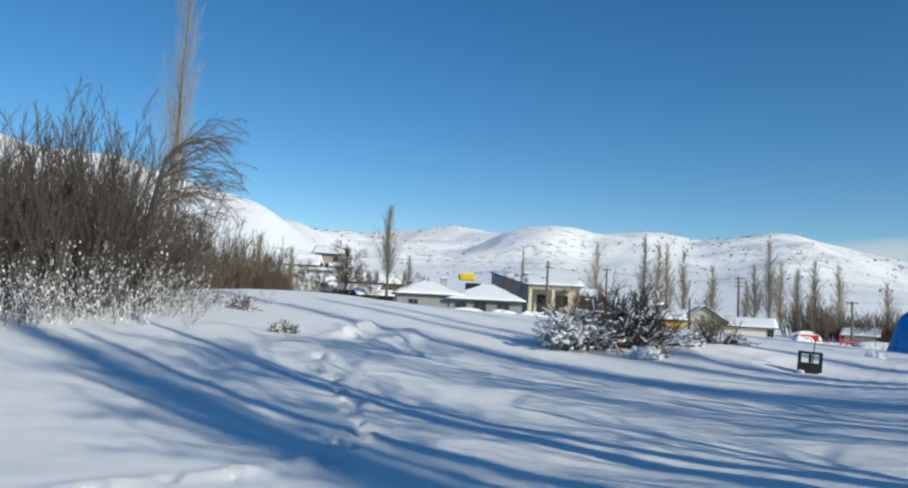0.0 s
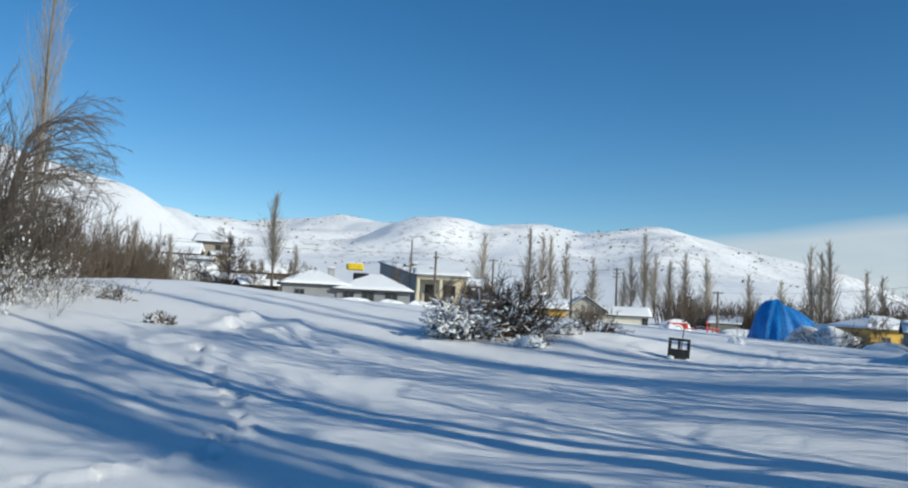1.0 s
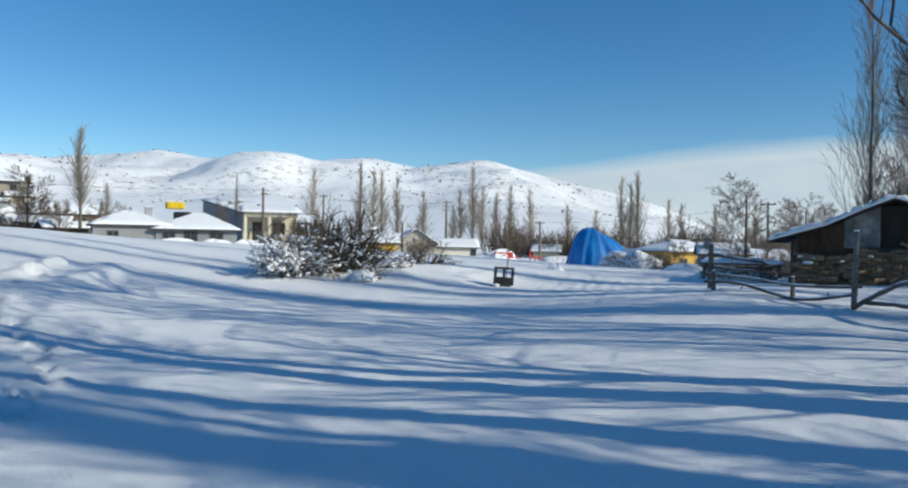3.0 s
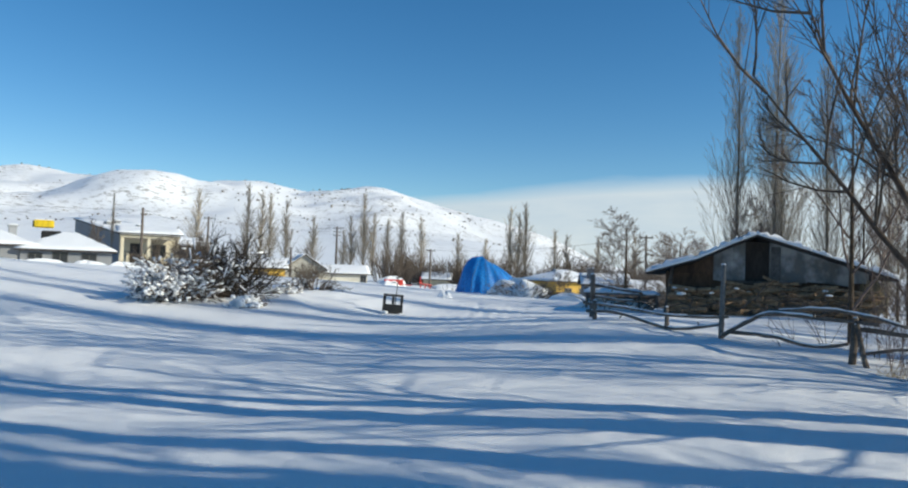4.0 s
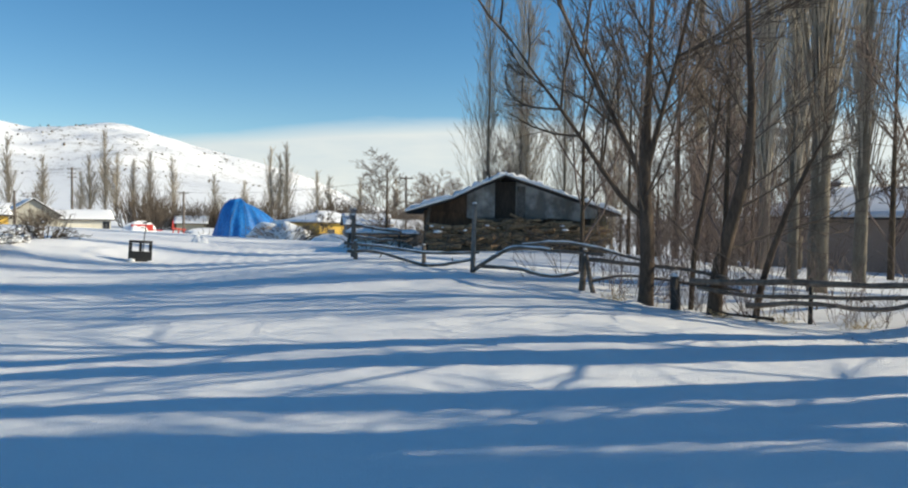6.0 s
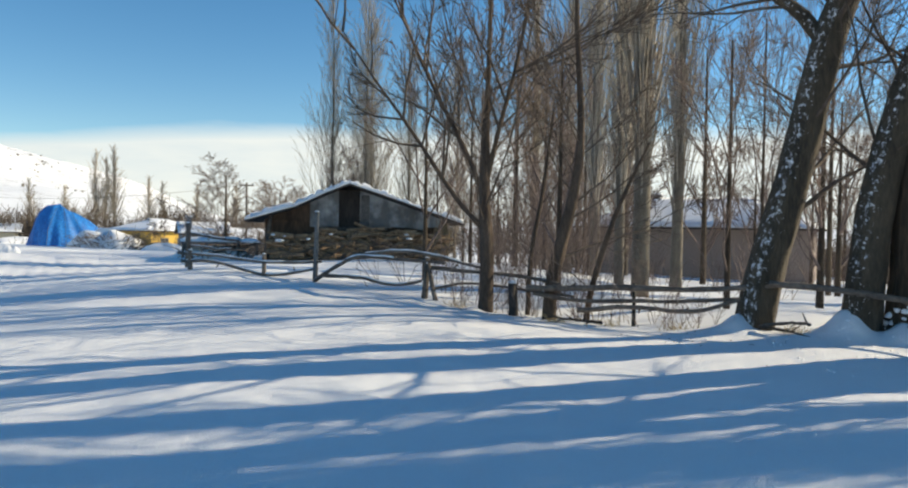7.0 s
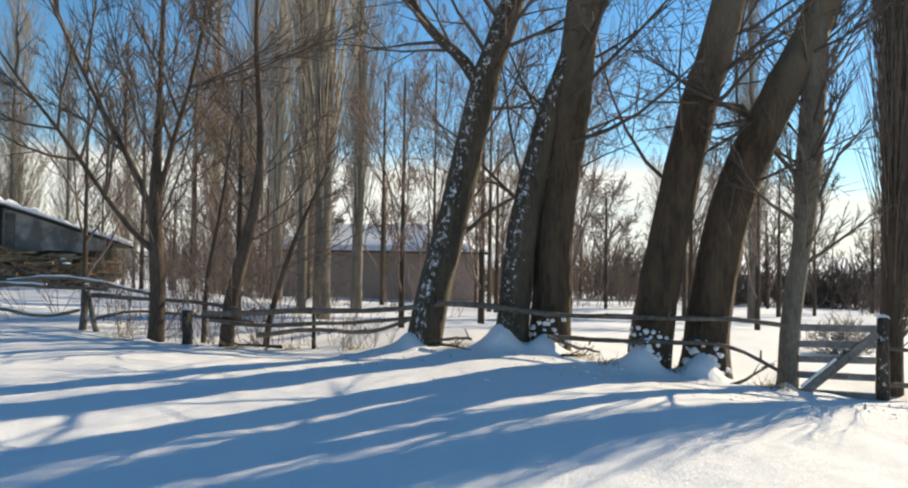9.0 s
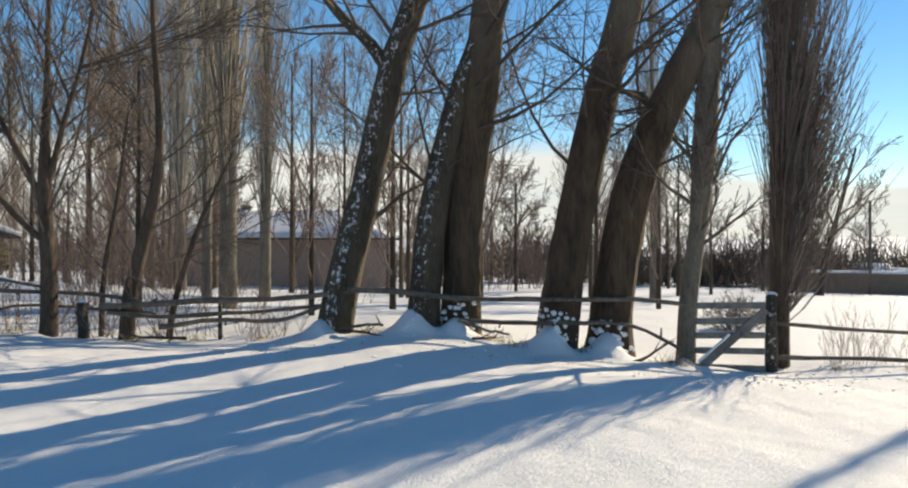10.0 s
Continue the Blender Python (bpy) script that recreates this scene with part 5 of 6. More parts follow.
# grey house with a cream porch
house(9.01, 80.37, 23.9, 6.0, 8.5, 2.7, 1.5, "grey house with a cream columned porch and snowy roof", GREY_PLASTER, "mono", 0.15, 9, 1.5, [], [(-1.4, 1.0, 3.4, 0.55), (0.2, 2.2, 3.6, 0.6), (1.6, 0.4, 3.3, 0.5)], base=1.33, shade=0.1)


def porch(x, y, turn, base):
    p = root("porch", pose(x, y, base, 0, 0, turn), "cream porch with square columns on the grey house", "porch")
    part("back_wall", boxed(-2.4, 2.4, 0.9, 1.1, -0.6, 2.3), CREAM, p)
    for q in (-2.3, -0.1, 2.3):
        part("column", boxed(q - 0.14, q + 0.14, -1.1, -0.82, -0.6, 2.3, 0.02), CREAM, p)
    part("beam", boxed(-2.5, 2.5, -1.14, -0.78, 2.304, 2.6, 0.01), CREAM, p)
    part("door", boxed(-1.5, -0.6, 0.85, 0.896, -0.3, 1.8), DARK_WOOD, p)
    window(p, 1.0, 0.895, 1.2, 1.1, 1.1)
    r = slab([(-2.8, -1.4, 2.61), (2.8, -1.4, 2.61), (2.8, 1.1, 3.2), (-2.8, 1.1, 3.2)], 0.08, DARK_WOOD, p, "roof")
    slab([(-2.8, -1.4, 2.695), (2.8, -1.4, 2.695), (2.8, 1.1, 3.285), (-2.8, 1.1, 3.285)], 0.16, SNOW, r, "snow", "", 0.3, 3)


porch(10.08, 72.80, aim(10.7, 73) + 6, 1.40)

# houses up the slope
house(-14.3, 76.9, aim(-14, 77) + 14, 4.6, 5.4, 1.5, 1.8, "mud-walled village house under deep roof snow", MUD, "gable", 0.4, 21, 1, [(0.5, 0.6, 0.8, 0.6)], base=0.90)
house(-18.4, 112.7, aim(-18, 114) - 12, 4.0, 4.0, 1.5, 1.0, "beige house with a dark roof edge high on the slope", BEIGE, "gable", 0.45, 22, 3, [(-1.2, 0.6, 0.7, 0.7), (1.2, 0.6, 0.7, 0.7)], base=7.17, shade=0.06)
house(-21.2, 106.1, aim(-21, 108) + 8, 4.2, 4.5, 1.7, 1.1, "beige house with a snowy roof on the slope", BEIGE, "gable", 0.4, 23, 3, [(-1.2, 0.8, 0.8, 0.7), (1.1, 0.8, 0.8, 0.7)], base=5.11)
house(-19.2, 92, aim(-19, 92) - 15, 6.0, 4.5, 1.4, 1.2, "long mud house with snow on the roof", MUD, "gable", 0.35, 24, 3, [(-1.6, 0.6, 0.7, 0.7), (1.4, 0.6, 0.7, 0.7)], base=2.9)
house(-9.5, 92, aim(-9, 92) + 10, 6.4, 5.0, 1.4, 1.1, "low dark house with a snowy roof", MUD, "gable", 0.35, 25, 3, [(-1.6, 0.6, 0.7, 0.7), (1.4, 0.6, 0.7, 0.7)], base=2.6)
house(-8.7, 71.7, aim(-8, 70) - 8, 3.6, 3.0, 1.2, 0.5, "small dark shed among garden trees", DARK_WOOD, "gable", 0.3, 26, 2, base=1.46, shade=0.08)
house(-15.7, 88.8, aim(-15, 89) - 4, 2.8, 3.0, 1.3, 0.35, "small teal tin shed between village houses", TEAL, "gable", 0.1, 27, 2, base=3.68, shade=0.05)
house(17.5, 100, aim(17, 100) + 10, 6.0, 4.5, 2.0, 0.9, "dark wooden barn behind the porch house", DARK_WOOD, "gable", 0.35, 28, 3, base=1.8)
house(-20.8, 103, aim(-20.8, 103) - 6, 4.4, 4.0, 1.3, 0.7, "brown house with a flat snowy roof on the slope", MUD, "gable", 0.5, 29, 3, [(-1.0, 0.6, 0.7, 0.6), (0.9, 0.6, 0.7, 0.6)], base=5.0)
house(-16.4, 109, aim(-16.4, 109) + 10, 3.2, 3.0, 0.9, 0.5, "small pale outhouse below the upper house", WHITEWASH, "gable", 0.3, 30, 3, base=5.6)
house(-6.8, 65.6, aim(-6.8, 65) + 14, 3.0, 2.6, 0.9, 0.4, "low dark lean-to with a little snow on it", DARK_WOOD, "gable", 0.3, 34, 2, base=1.3)
house(-15.6, 86, aim(-15.6, 86) + 3, 4.6, 3.4, 1.0, 0.6, "dark mud stable with a snow roof", MUD, "gable", 0.35, 36, 2, base=2.4)
house(-24.5, 92, aim(-24.5, 92) + 3, 4.6, 3.4, 1.2, 0.7, "grey stable with a snow roof", GREY_PLASTER, "gable", 0.35, 37, 2, base=3.6)
# the beige shed and its neighbour
house(25.0, 73.7, aim(25.0, 73.7) + 6, 3.9, 5.0, 1.35, 1.3, "whitewashed gabled shed under snow", WHITEWASH, "cross", 0.3, 31, 1.5, base=0.1)
house(29.0, 72.6, aim(29.0, 72.6) + 6, 4.6, 4.2, 1.05, 0.75, "long low whitewashed wing under snow", WHITEWASH, "gable", 0.3, 35, 1.5, [(1.9, 0.5, 0.5, 0.6)], base=0.0)
house(26.2, 83.5, aim(26, 83) - 6, 4.2, 5.0, 1.2, 1.0, "dark shed with a thick snow roof", MUD, "gable", 0.3, 32, 1.5, base=0.2)
house(17.6, 62.0, aim(17.6, 62) + 5, 3.4, 3.0, 1.1, 0.5, "low ochre shed half hidden by bushes", YELLOW_WALL, "gable", 0.25, 33, 1.5, [(0, 0.5, 0.6, 0.5)], base=0.3)
# yellow house
house(54.2, 67.6, aim(54.2, 67.6) + 38, 7.0, 6.4, 2.6, 1.25, "yellow plastered house with a snowy hipped roof", YELLOW_WALL, "hip", 0.55, 41, 1.0, [(-1.9, 1.35, 0.9, 1.1), (0.2, 1.35, 0.9, 1.1), (2.1, 1.1, 0.8, 1.7)], [(-0.9, 0.3, 3.1, 0.7)], [(-1.4, 1.35, 0.9, 1.1), (1.2, 1.35, 0.9, 1.1)], base=-1.75)
house(46.6, 84.0, aim(46.6, 84) - 5, 3.2, 3.6, 1.5, 0.7, "small cream house behind the tarpaulin stack", CREAM, "gable", 0.4, 42, 1.5, base=-0.9)
house(41.0, 46.0, aim(41, 46) + 6, 3.4, 3.4, 1.1, 0.7, "grey shed roofed with snow", GREY_WOOD, "gable", 0.3, 43, 1, chim=[(-1.2, -1.0, 1.0, 1.2)], base=-0.1)
house(62.0, 60.0, aim(62, 60) + 6, 8.0, 5.0, 1.7, 1.0, "low house with snow on its roof among bare trees", GREY_PLASTER, "gable", 0.4, 44, 1.5, base=-1.5)
# plastered house behind the poplars
house(43.2, 8.6, aim(43, 8.6) - 9, 11.6, 6.5, 2.55, 1.65, "dull brown house with a snowy hipped roof behind the poplars", DULL, "hip", 0.5, 51, 1.0, [], [(-2.5, 0, 3.9, 0.5)], base=-0.75)
house(50.5, -27.6, aim(50, -28) + 4, 5.4, 3.6, 0.7, 0.8, "far low stone house with a white roof", GREY_PLASTER, "gable", 0.3, 52, 1, [(-1.2, 0.5, 0.6, 0.5), (1.0, 0.5, 0.6, 0.5)], base=-1.35)
house(47.0, -31.0, aim(48, -33) + 4, 3.0, 3.0, 0.8, 0.45, "dark stone shed by the far house", DARK_WOOD, "gable", 0.3, 53, 1, base=-1.35)


def barn():
    """The low barn with a tin gable and stacked firewood along its front."""
    b = root("barn", pose(19.1, 14.45, 0.5, 0, 0, -50), "low barn with a grey tin gable and snowy roof", "barn")
    W, D, H, R, S = 5.7, 6.0, 1.35, 1.08, -0.25
    bm = boxed(-W / 2, W / 2, 0.35, D, -0.5, H)
    part("wall", bm, BARN_WOOD, b)
    # tin sheets of the gable, each its own, round a gap with a dark panel
    def top(x):
        return float(np.interp(x, [-W / 2 - 0.55, -1.9, -1.0, S, 1.2, W / 2 + 0.55], [H - 0.12, H + 0.33, H + 0.76, H + R, H + 0.62, H - 0.12])) - 0.02
    xs = [-2.6, -2.0, -1.45, -0.95, -0.55, 0.12, 0.55, 1.15, 1.75, 2.3, 2.75]
    for i, (x0, x1) in enumerate(zip(xs, xs[1:])):
        if x0 == -0.55:
            continue
        lowz = 1.12 + 0.06 * math.sin(i * 3.1) if x0 > -1.6 else H - 0.05
        yy = 0.22 + 0.012 * (i % 2)
        mids = [x0, S, x1] if x0 < S < x1 else [x0, x1]
        bm2 = bmesh.new()
        outline = [(x0, lowz)] + [(x1, lowz - 0.03 * (i % 3))] + [(q, top(q)) for q in reversed(mids)]
        f0 = [bm2.verts.new((px, yy, pz)) for px, pz in outline]
        f1 = [bm2.verts.new((px, yy + 0.02, pz)) for px, pz in outline]
        bm2.faces.new(f0)
        bm2.faces.new(f1[::-1])
        for q in range(len(f0)):
            r = (q + 1) % len(f0)
            bm2.faces.new((f0[r], f0[q], f1[q], f1[r]))
        bmesh.ops.recalc_face_normals(bm2, faces=bm2.faces)
        if x1 < -1.2:
            part("board", bm2, BARN_WOOD, b, "brown gable board")
        else:
            part("tin_sheet", bm2, TIN, b, "dented grey tin sheet")
    # solid dark panel in the loft gap, its colour standing for the shade inside
    part("opening", boxed(-0.55, 0.12, 0.31, 0.345, 1.0, top(-0.2) - 0.1), DARK_WOOD, b, "dark panel painting the shade inside the loft")
    part("hanging_board", boxed(0.16, 0.42, 0.16, 0.19, 1.15, 2.15, 0.01), GREY_WOOD, b)
    part("lintel", boxed(-1.1, 1.0, 0.1, 0.2, 1.02, 1.12, 0.02), LOG, b)
    o = 0.55
    strips = ((-W / 2 - o, -1.9, H - 0.12, H + 0.33), (-1.9, -1.0, H + 0.33, H + 0.76), (-1.0, S, H + 0.76, H + R), (S, 1.2, H + R, H + 0.62), (1.2, W / 2 + o, H + 0.62, H - 0.12))
    for i, (xa, xb, za, zb) in enumerate(strips):
        q = [(xa, -0.35, za), (xb, -0.35, zb), (xb, D + 0.3, zb), (xa, D + 0.3, za)]
        r = slab(q, 0.05, DARK_WOOD, b, "roof")
        slab([(x, y - 0.03, z + 0.054) for x, y, z in q], 0.16, SNOW, r, "snow", "snow lying on the barn roof", 0.6, 61 + i)
    for q, ln in ((-2.75, 1.5), (2.75, 1.4), (-1.2, 1.1)):
        t = Tubes()
        t.add([(q - 0.12, -0.1, -0.4), (q, 0.0, 0.6), (q + 0.1, 0.05, ln)], [0.07, 0.06, 0.05], 7, 0.1, np.random.default_rng(7))
        t.object("prop", LOG, b)
    rng = np.random.default_rng(66)
    t = Tubes()
    for i in range(120):
        p = np.array([2.85 + rng.normal(0, 0.14), rng.uniform(-0.2, 0.4), rng.uniform(0.8, 1.3)])
        t.add([p, p + np.array([rng.normal(0, 0.1), rng.normal(0, 0.1), -rng.uniform(0.3, 0.9)])], [0.012, 0.006], 3)
    s = t.object("straw", STRAW, b, "straw hanging at the corner")
    tagged(s, kind="stuff")


barn()


def firewood():
    """Cut branches stacked along the barn's front: a log each."""
    rng = np.random.default_rng(67)
    w = root("firewood_stack", pose(19.1, 14.45, 0.5, 0, 0, -50), "stack of cut brown firewood along the barn", "firewood")
    meshes = []
    for k in range(6):
        r = 0.032 + 0.008 * k
        half = 0.25 + 0.05 * (k % 3)
        t = Tubes()
        t.add([(-half, 0, 0), (0, 0.01, 0.012), (half, 0, 0)], [r, r * 1.05, r * 0.95], 7, 0.14, rng)
        ob = t.object("log", FIREWOOD, w, "", False)
        meshes.append((ob.data, r, half))
        bpy.data.objects.remove(ob)
    z, n = 0.0, 0
    while z < 1.2 and n < 298:
        x = -2.7 + rng.uniform(0, 0.2)
        while x < 2.6 and n < 298:
            me, r, half = meshes[rng.integers(0, 6)]
            if z < 0.86 + 0.3 * (1 - abs(x - 0.2) / 2.8) + rng.uniform(-0.1, 0.06):
                o = new("log", me)
                o.parent = w
                o.matrix_basis = pose(x + half * 0.7, -0.2 - 0.3 * (1.1 - z) + rng.normal(0, 0.06), z + rng.uniform(-0.02, 0.03), rng.uniform(0, 360), rng.normal(0, 7), rng.normal(0, 16))
                n += 1
            x += half * 1.5
        z += 0.074
    t = Tubes()
    for i in range(70):
        p = np.array([rng.uniform(-2.7, 2.6), rng.uniform(-0.85, -0.55), rng.uniform(0.0, 0.6)])
        d = np.array([rng.normal(0, 1), rng.normal(0, 0.25), rng.normal(0, 0.35)])
        ln = sway(p, d, rng.uniform(0.4, 1.2), rng, 4, 0.12, 0)
        t.add(ln, np.linspace(0.022, 0.01, 5), 4)
    tagged(t.object("brushwood", LOG, w, "loose crooked branches"), kind="stuff")
    blobs([(rng.uniform(-2.6, 2.6), rng.uniform(-0.6, -0.1), 0.06 + rng.uniform(0.8, 1.0) * (0.95 - 0.1 * abs(q)))for q in rng.uniform(-2.5, 2.5, 14)], rng.uniform(0.05, 0.13, 14), rng, SNOW, w, "snow", 0.4, "patches of snow")


firewood()


def lumber_rack(x, y, turn, w, d, h, label):
    """A low rack of poles that carries boards under snow."""
    z0 = sz(x, y)
    k = root("lumber_rack", pose(x, y, z0, 0, 0, turn), label, "lumber rack")
    for sx in (-1, 1):
        for sy in (-1, 1):
            t = Tubes()
            t.add([(sx * w * 0.46, sy * d * 0.42, -0.2), (sx * w * 0.45, sy * d * 0.42, h)], [0.05, 0.045], 7)
            t.object("leg", LOG, k)
    for i in range(5):
        y0 = -d / 2 + i * d / 5
        part("board", boxed(-w / 2 - 0.05 * (i % 2), w / 2 + 0.07 * (i % 3), y0 + 0.01, y0 + d / 5 - 0.01, h + 0.004, h + 0.05, 0.006), GREY_WOOD, k)
    slab([(-w / 2, -d / 2, h + 0.054), (w / 2, -d / 2, h + 0.054), (w / 2, d / 2, h + 0.054), (-w / 2, d / 2, h + 0.054)], 0.13, SNOW, k, "snow", "", 0.4, 7)
    t = Tubes()
    rng = np.random.default_rng(8)
    for i in range(5):
        t.add(sway((rng.uniform(-w / 2, 0), rng.uniform(-d / 2, d / 2), rng.uniform(0.05, h * 0.7)), (1, 0.1 * rng.normal(), 0.05 * rng.normal()), w * rng.uniform(0.4, 0.9), rng, 4, 0.06, 0), np.full(5, 0.035), 5)
    tagged(t.object("stored_pole", LOG, k, "poles stored below"), kind="stuff")


lumber_rack(17.6, 19.3, -45, 1.9, 0.9, 0.5, "grey board rack with snow on it beside the barn")
lumber_rack(22.5, 23.5, -40, 2.2, 1.0, 0.45, "low pile of boards under snow")


# ---- the stack under the blue tarpaulin ----
def tarp_stack():
    b = root("covered_stack", pose(29.6, 46.3, lz(29.6, 46.3) - 0.25, 0, 0, aim(29.6, 46.3)), "haystack under a bright blue tarpaulin", "haystack")
    n, m = 96, 26
    vs, fs = [], []
    rng = np.random.default_rng(3)
    ph = rng.uniform(0, 6.3, 6)
    for j in range(m + 1):
        v = j / m
        for i in range(n):
            a = 2 * math.pi * i / n
            rx, ry = (3.35 if math.cos(a) > 0 else 2.15), 1.95
            prof = (1 - v) ** (0.47 + 0.15 * math.cos(a))
            fold = abs(math.sin(5.5 * a + ph[0])) + 0.7 * abs(math.sin(9.5 * a + ph[1] + 1.5 * v)) + 0.4 * abs(math.sin(17 * a + ph[2] - 2 * v))
            pleat = 1 + (0.25 + 0.75 * (1 - v)) * 0.11 * (fold - 1.2)
            lump = 1 + 0.06 * math.sin(2 * a + ph[3]) + 0.05 * math.sin(3 * a + ph[4] + v * 3)
            x = rx * prof * pleat * lump * math.cos(a) - 0.1 * v
            y = ry * prof * pleat * lump * math.sin(a)
            z = 3.15 * v ** 0.95 * (1 - 0.12 * max(0, math.cos(a)) * v)
            vs.append((x, y, z + 0.04 * math.sin(7 * a + 5 * v)))
    for j in range(m):
        for i in range(n):
            i2 = (i + 1) % n
            fs.append((j * n + i, j * n + i2, (j + 1) * n + i2, (j + 1) * n + i))
    mesh_object("tarpaulin", vs, fs, TARP, b, "creased glossy blue sheet", True)
    t = Tubes()
    for q in (-0.9, 0.2, 1.1):
        t.add([(q, -2.05, 0.3), (q * 0.9, -1.75, 1.6), (q * 0.4, -0.9, 2.85), (q * 0.2, 0, 3.2)], [0.014] * 4, 4)
    tagged(t.object("rope", GREY_WOOD, b, "pale tie ropes"), kind="stuff")


tarp_stack()


def mound(x, y, w, d, h, seed, label, category="snow mound", turn=0, twigs=0, name="snow_mound"):
    rng = np.random.default_rng(seed)
    b = root(name, pose(x, y, sz(x, y) - 0.1, 0, 0, turn), label, category)
    n, m = 40, 12
    vs, fs = [], []
    for j in range(m + 1):
        v = j / m
        for i in range(n):
            a = 2 * math.pi * i / n
            k = math.cos(v * math.pi / 2) ** 0.8 * (1 + 0.12 * math.sin(3 * a + seed) + 0.07 * math.sin(7 * a + 2 * seed) + rng.normal(0, 0.015))
            vs.append((w / 2 * k * math.cos(a), d / 2 * k * math.sin(a), h * math.sin(v * math.pi / 2) * (1 + 0.1 * math.sin(2 * a + 3 * v) + 0.16 * lattice(np.array(3 * v * math.cos(a) + seed), np.array(5 * math.sin(a) + 4 * v), seed))))
    for j in range(m):
        for i in range(n):
            i2 = (i + 1) % n
            fs.append((j * n + i, j * n + i2, (j + 1) * n + i2, (j + 1) * n + i))
    mesh_object("snow_cap", vs, fs, SNOW, b, "rounded snow", True)
    if twigs:
        t = Tubes()
        for i in range(twigs):
            a = rng.normal(0, 1.3) - 0.5
            v = rng.uniform(0, 0.75) ** 1.4 * math.pi / 2
            p = np.array([w / 2 * math.cos(a) * math.cos(v) * 0.95, d / 2 * math.sin(a) * math.cos(v) * 0.95, 0.02 + h * math.sin(v) * 0.95])
            ln = sway(p, (math.cos(a), math.sin(a), rng.uniform(0.2, 0.9)), rng.uniform(0.3, 1.1), rng, 4, 0.2, -0.05)
            t.add(ln, np.linspace(0.028, 0.008, 5), 3)
        tagged(t.object("brushwood", LOG, b), kind="stuff")


mound(28.4, 39.8, 4.6, 2.4, 1.5, 5, "brushwood heap under a smooth cap of snow", "snow heap", aim(28, 39) - 25, 420)
mound(13.4, 23.5, 0.62, 0.5, 0.3, 6, "small lump of snow on the field")
mound(26.0, 54.3, 2.8, 1.6, 0.75, 7, "heap of snow beside red farm gear", turn=20)
mound(33.5, 58.0, 4.0, 1.8, 0.6, 8, "long bank of cleared snow", turn=-30, twigs=30)
mound(17.8, 19.4, 2.6, 1.2, 0.45, 10, "snow-covered stone heap by the fence", turn=-45, twigs=40)
mound(22.0, 27.0, 1.8, 1.0, 0.4, 11, "snow heap below the yellow house", turn=-35)
for q, (mx, my, mw) in enumerate(((1.2, 55.5, 3.0), (4.0, 55.8, 2.4), (7.5, 58, 3.2), (6.0, 54.5, 2.0))):
    mound(mx, my, mw, 1.2, 0.55, 20 + q, "bank of dug snow in front of the grey house", turn=5 * q)


def red_gear():
    x, y = 25.9, 54.0
    b = root("trailer", pose(x, y, lz(x, y) - 0.3, 0, 0, aim(x, y) + 10), "small red farm trailer half buried in snow", "trailer")
    bm = boxed(-0.75, 0.75, -0.5, 0.5, 0.35, 0.42, 0.01)
    for s in ((-0.75, 0.75, -0.5, -0.46), (-0.75, 0.75, 0.46, 0.5), (-0.75, -0.71, -0.456, 0.456), (0.71, 0.75, -0.456, 0.456)):
        box(bm, *s, 0.424, 0.8)
    part("body", bm, RED_STEEL, b)
    for q in (-0.57, 0.57):
        t = Tubes()
        t.add([(0, q - 0.06, 0.3), (0, q + 0.06, 0.3)], [0.3, 0.3], 16)
        t.object("wheel", BLACK_STEEL, b, "black tyre", False)
    t = Tubes()
    t.add([(0.75, 0, 0.4), (1.5, 0, 0.35)], [0.04, 0.04], 6)
    t.object("drawbar", RED_STEEL, b)
    x, y = 29.2, 54.6
    p = root("plough", pose(x, y, lz(x, y) - 0.35, 0, 0, aim(x, y) + 30), "red tractor plough standing in the snow", "plough")
    t = Tubes()
    t.add([(-0.6, 0, 0.75), (0.6, 0, 0.62)], [0.05, 0.05], 6)
    t.object("beam", RED_STEEL, p, "", False)
    for q in (-0.45, 0.0, 0.45):
        t = Tubes()
        t.add([(q, 0, 0.68), (q - 0.05, 0.02, 0.35), (q + 0.12, 0.0, -0.05)], [0.05, 0.05, 0.03], 5)
        t.object("share", RED_STEEL, p, "", False)
    t = Tubes()
    t.add([(-0.55, -0.2, 0.75), (-0.5, 0, 1.3), (-0.45, 0.2, 0.75)], [0.04] * 3, 5)
    t.object("hitch", RED_STEEL, p, "", False)


red_gear()


